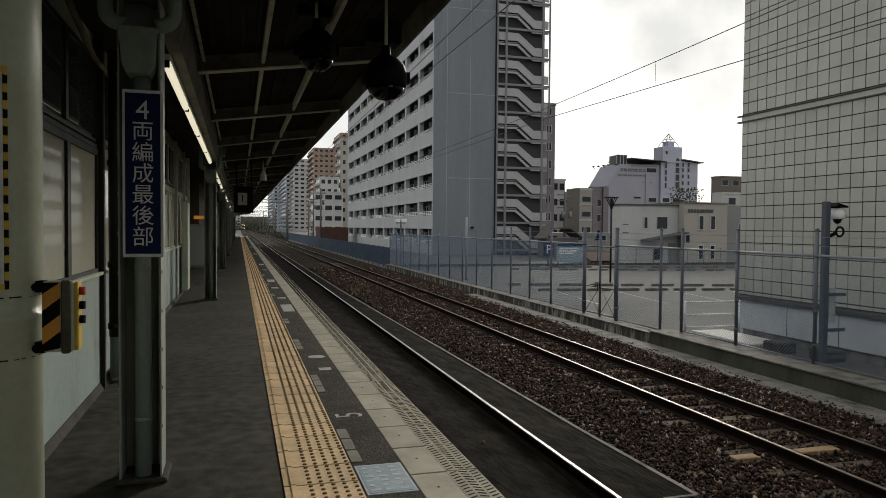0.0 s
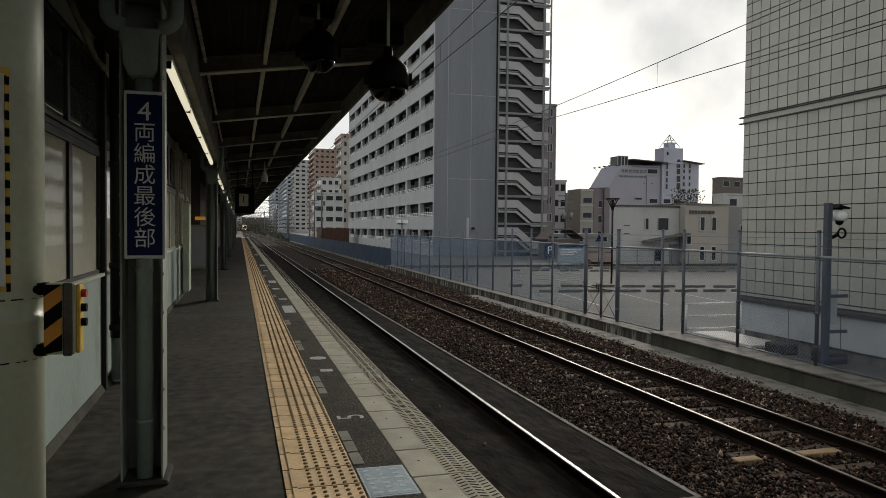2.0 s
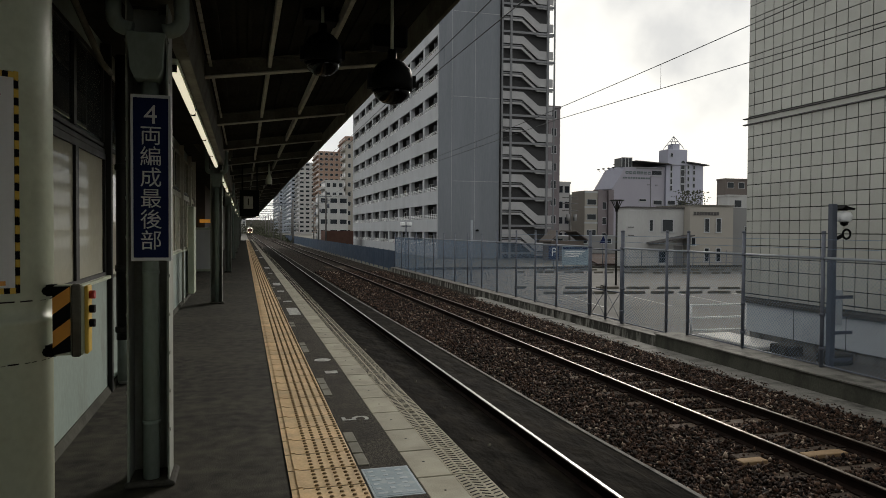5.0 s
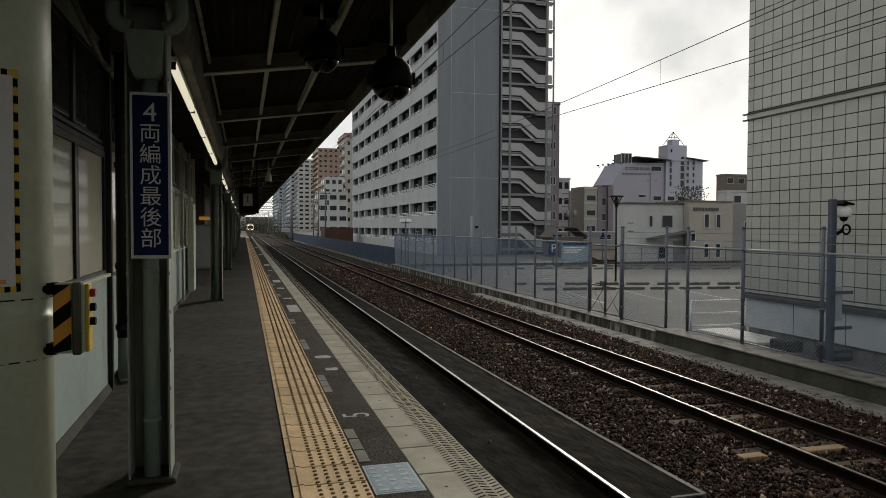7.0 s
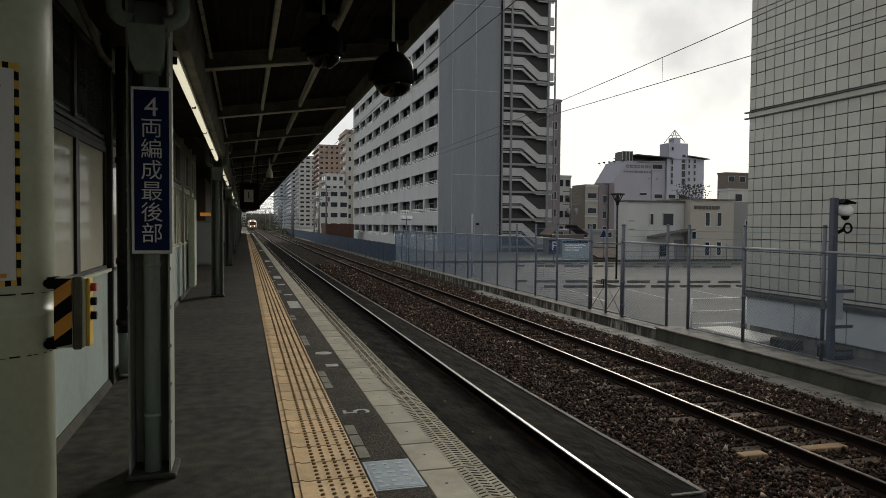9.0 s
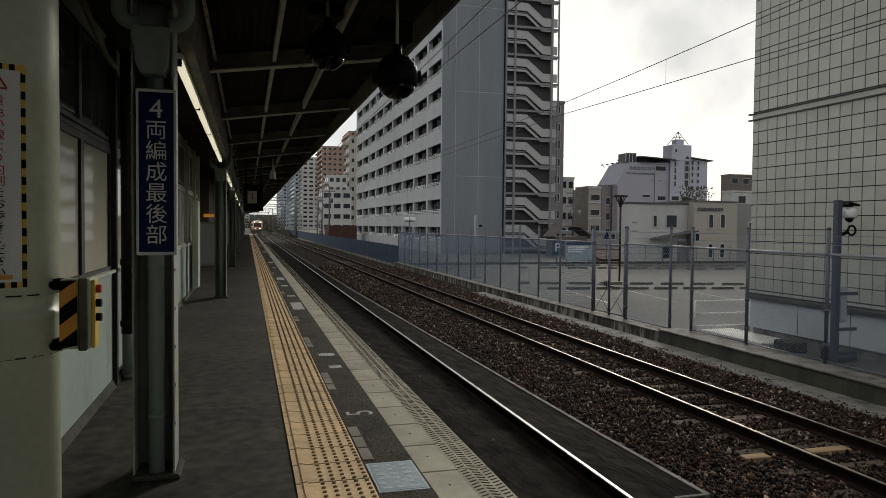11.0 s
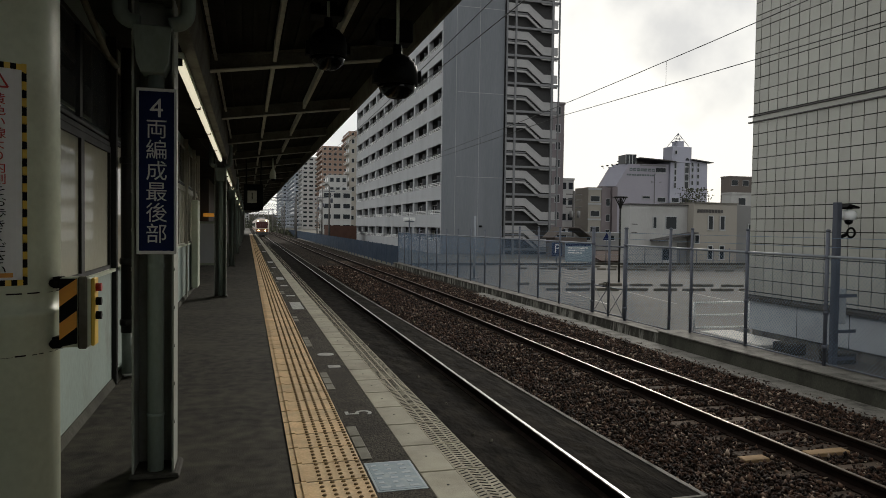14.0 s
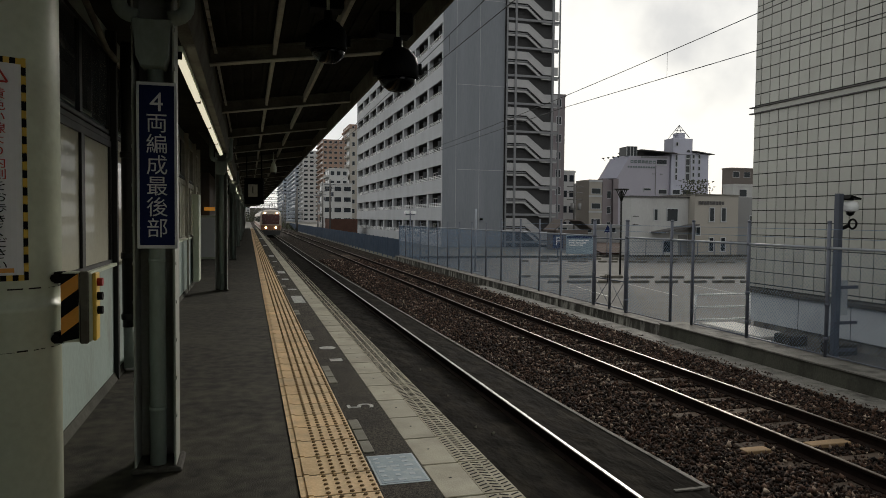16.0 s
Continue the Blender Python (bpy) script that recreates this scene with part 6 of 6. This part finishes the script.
# ---- the train ----
def make_train():
    """Four-car electric train; its front faces the camera."""
    t = thing("train", "cream and orange electric train with its headlights on", "train", at=(T1, 490, RAIL))
    half = [(0.0, 3.62), (0.6, 3.58), (1.05, 3.44), (1.3, 3.2), (1.4, 2.8), (1.42, 1.6), (1.38, 0.95), (1.3, 0.85)]
    ring = half + [(-x, z) for x, z in half[::-1] if x > 0]
    for k in range(4):
        y0 = k * 20.2
        bm = bmesh.new()
        if k == 0:
            secs = [(0.0, 0.9, 0.25), (0.1, 0.96, 0.1), (0.45, 1.0, 0.0), (19.7, 1.0, 0.0)]
        else:
            secs = [(0.0, 1.0, 0.0), (19.7, 1.0, 0.0)]
        loops = []
        for dy, sc, dip in secs:
            loops.append([bm.verts.new((x * sc, y0 + dy, z - (dip if z > 3 else 0))) for x, z in ring])
        for p, q in zip(loops, loops[1:]):
            for i in range(len(ring)):
                bm.faces.new((p[i], p[(i + 1) % len(ring)], q[(i + 1) % len(ring)], q[i])).smooth = False
        bm.faces.new(loops[0])
        bm.faces.new(loops[-1][::-1])
        body = part("car_body", bm, TRAIN_W, t)
        for s in (-1, 1):
            x0, x1 = sorted((s * 1.405, s * 1.428))
            block("side_band", (x0, x1, y0 + 0.5, y0 + 19.6, 1.15, 1.5), TRAIN_O, body, "orange band")
            for i in range(8):
                block("side_window", (x0, x1, y0 + 1.5 + i * 2.25, y0 + 3.2 + i * 2.25, 1.85, 2.7), GLASSD, body)
        for yb in (3.2, 16.5):
            bm = bmesh.new()
            for yy in (-1.05, 1.05):
                for s in (-1, 1):
                    rod(bm, (s * 0.5, y0 + yb + yy, 0.43), (s * 0.62, y0 + yb + yy, 0.43), 0.43, 16)
            bx(bm, -0.9, 0.9, y0 + yb - 1.6, y0 + yb + 1.6, 0.4, 0.75)
            part("bogie", bm, TRAIN_D, t)
        block("underframe", (-1.2, 1.2, y0 + 5, y0 + 14.8, 0.35, 0.86), TRAIN_D, t)
        bm = bmesh.new()
        bx(bm, -0.8, 0.8, y0 + 7, y0 + 11, 3.6, 3.9)
        part("roof_unit", bm, GREYF, t, "", 0.05)
    bm = bmesh.new()
    prism(bm, [(-1.1, 1.62), (1.1, 1.62), (1.16, 2.75), (1.05, 2.98), (-1.05, 2.98), (-1.16, 2.75)], -0.03, 0.03)
    part("windshield", bm, MAROON, t, "dark maroon windshield")
    bm = bmesh.new()
    prism(bm, [(-1.26, 0.86), (1.26, 0.86), (1.27, 1.5), (-1.27, 1.5)], -0.03, 0.02)
    part("front_band", bm, TRAIN_O, t, "orange lower front")
    for x, z, r in ((-0.64, 1.18, 0.13), (0.64, 1.18, 0.13), (-0.8, 3.12, 0.1), (0.8, 3.12, 0.1)):
        bm = bmesh.new()
        rod(bm, (x, 0.1, z), (x, -0.08, z), r, 16)
        part("headlight", bm, HEAD, t, "lit headlight")
    bm = bmesh.new()
    prism(bm, [(-1.2, 0.2), (1.2, 0.2), (1.3, 0.85), (-1.3, 0.85)], -0.06, 0.25)
    part("skirt", bm, TRAIN_D, t, "dark front skirt", 0.02)
    block("coupler", (-0.15, 0.15, -0.45, 0.0, 0.6, 0.85), TRAIN_D, t, "", 0.02)
    bm = bmesh.new()
    for s in (-1, 1):
        rod(bm, (s * 0.7, 14.5, 3.85), (s * 0.5, 15.7, 4.45), 0.03, 6)
        rod(bm, (s * 0.5, 15.7, 4.45), (s * 0.6, 14.8, 4.97), 0.03, 6)
    bx(bm, -0.9, 0.9, 14.75, 14.85, 4.95, 5.0)
    part("pantograph", bm, FENCE, t)
    return t


# ---- pieces of the platform, laid last ----
def make_tactile(platform):
    bm = bmesh.new()
    bx(bm, 0.0, 0.398, -0.1428, 0.1428, -0.01, 0.007)
    bx(bm, 0.036, 0.062, -0.14, 0.14, 0.007, 0.014)
    me = finish(bm, "tactile_tile", YELLOW)
    # studs apart from the tile, so their shading can be coloured in
    bm = bmesh.new()
    for i in range(5):
        for j in range(5):
            x, y = 0.138 + 0.06 * i, -0.12 + 0.06 * j
            lo = [bm.verts.new((x + 0.0138 * math.cos(a), y + 0.0138 * math.sin(a), 0.007)) for a in (0, 1.047, 2.094, 3.142, 4.189, 5.236)]
            hi = [bm.verts.new((x + 0.009 * math.cos(a), y + 0.009 * math.sin(a), 0.0142)) for a in (0, 1.047, 2.094, 3.142, 4.189, 5.236)]
            for k in range(6):
                bm.faces.new((lo[k], lo[(k + 1) % 6], hi[(k + 1) % 6], hi[k]))
            bm.faces.new(hi)
    studs = finish(bm, "studs", STUD)
    for i in range(290):
        o = shared("tactile_tile", me, platform, (0.25, 2.0 + 0.307 + 0.3 * i + 0.15, 0))
        shared("studs", studs, o, (0, 0, 0))
    bm = bmesh.new()
    bx(bm, 0.25, 0.648, 89.5, END, 0.0, 0.007)
    bx(bm, 0.25, 0.648, -20, 2.3, 0.0, 0.007)
    part("tactile_strip", bm, YELLOW, platform)


def make_edge(platform):
    bm = bmesh.new()
    bx(bm, 0.0, 0.395, -0.2365, 0.2365, -0.09, 0.0)
    bmesh.ops.bevel(bm, geom=list(bm.edges), offset=0.004, segments=1, affect="EDGES")
    me = finish(bm, "edge_slab", SLAB)
    bm = bmesh.new()
    bx(bm, 0.21, 0.3955, -0.237, 0.237, -0.02, 0.0015)
    tread = finish(bm, "tread", RUBBER)
    bm = bmesh.new()
    for c, s in ((0.243, 1), (0.302, -1), (0.362, 1)):
        for j in range(11):
            bx(bm, -0.024, 0.024, -0.0036, 0.0036, 0.0, 0.0032, pose(c, -0.21 + 0.042 * j, 0.001, 0, 0, 26 * s))
    rod(bm, (0.105, 0.02, -0.01), (0.105, 0.02, 0.0012), 0.008, 8)
    grooves = finish(bm, "grooves", GROUT)
    for i in range(205):
        o = shared("edge_slab", me, platform, (0.946, 1.6475 + 0.487 * i, 0))
        k = shared("tread", tread, o, (0, 0, 0))
        shared("grooves", grooves, k, (0, 0, 0))
    bm = bmesh.new()
    bx(bm, 0.946, 1.341, -20, 1.4, -0.09, 0.0)
    part("edge_strip", bm, SLAB, platform)


def motions():
    walk(train, [(s, pose(T1, y, RAIL)) for s, y in ((0, 492), (2, 443), (4, 393), (6.5, 331), (9, 268), (11.5, 208), (13, 172.5), (14, 149), (15, 123.8), (15.5, 110.8), (16, 97.2))])


make_ground()
station = make_platform()
make_rails()
make_retaining_wall()
make_canopy()
make_platform_hut()
make_apartment()
make_stairs()
make_town()
make_columns()
make_pole()
make_fence()
make_ladder_post()
make_wires()
train = make_train()
make_lights()
make_dome_cameras()
make_signs()
make_sleepers()
make_stones()
make_litter()
make_tile_building()
make_tactile(station)
make_edge(station)
motions()
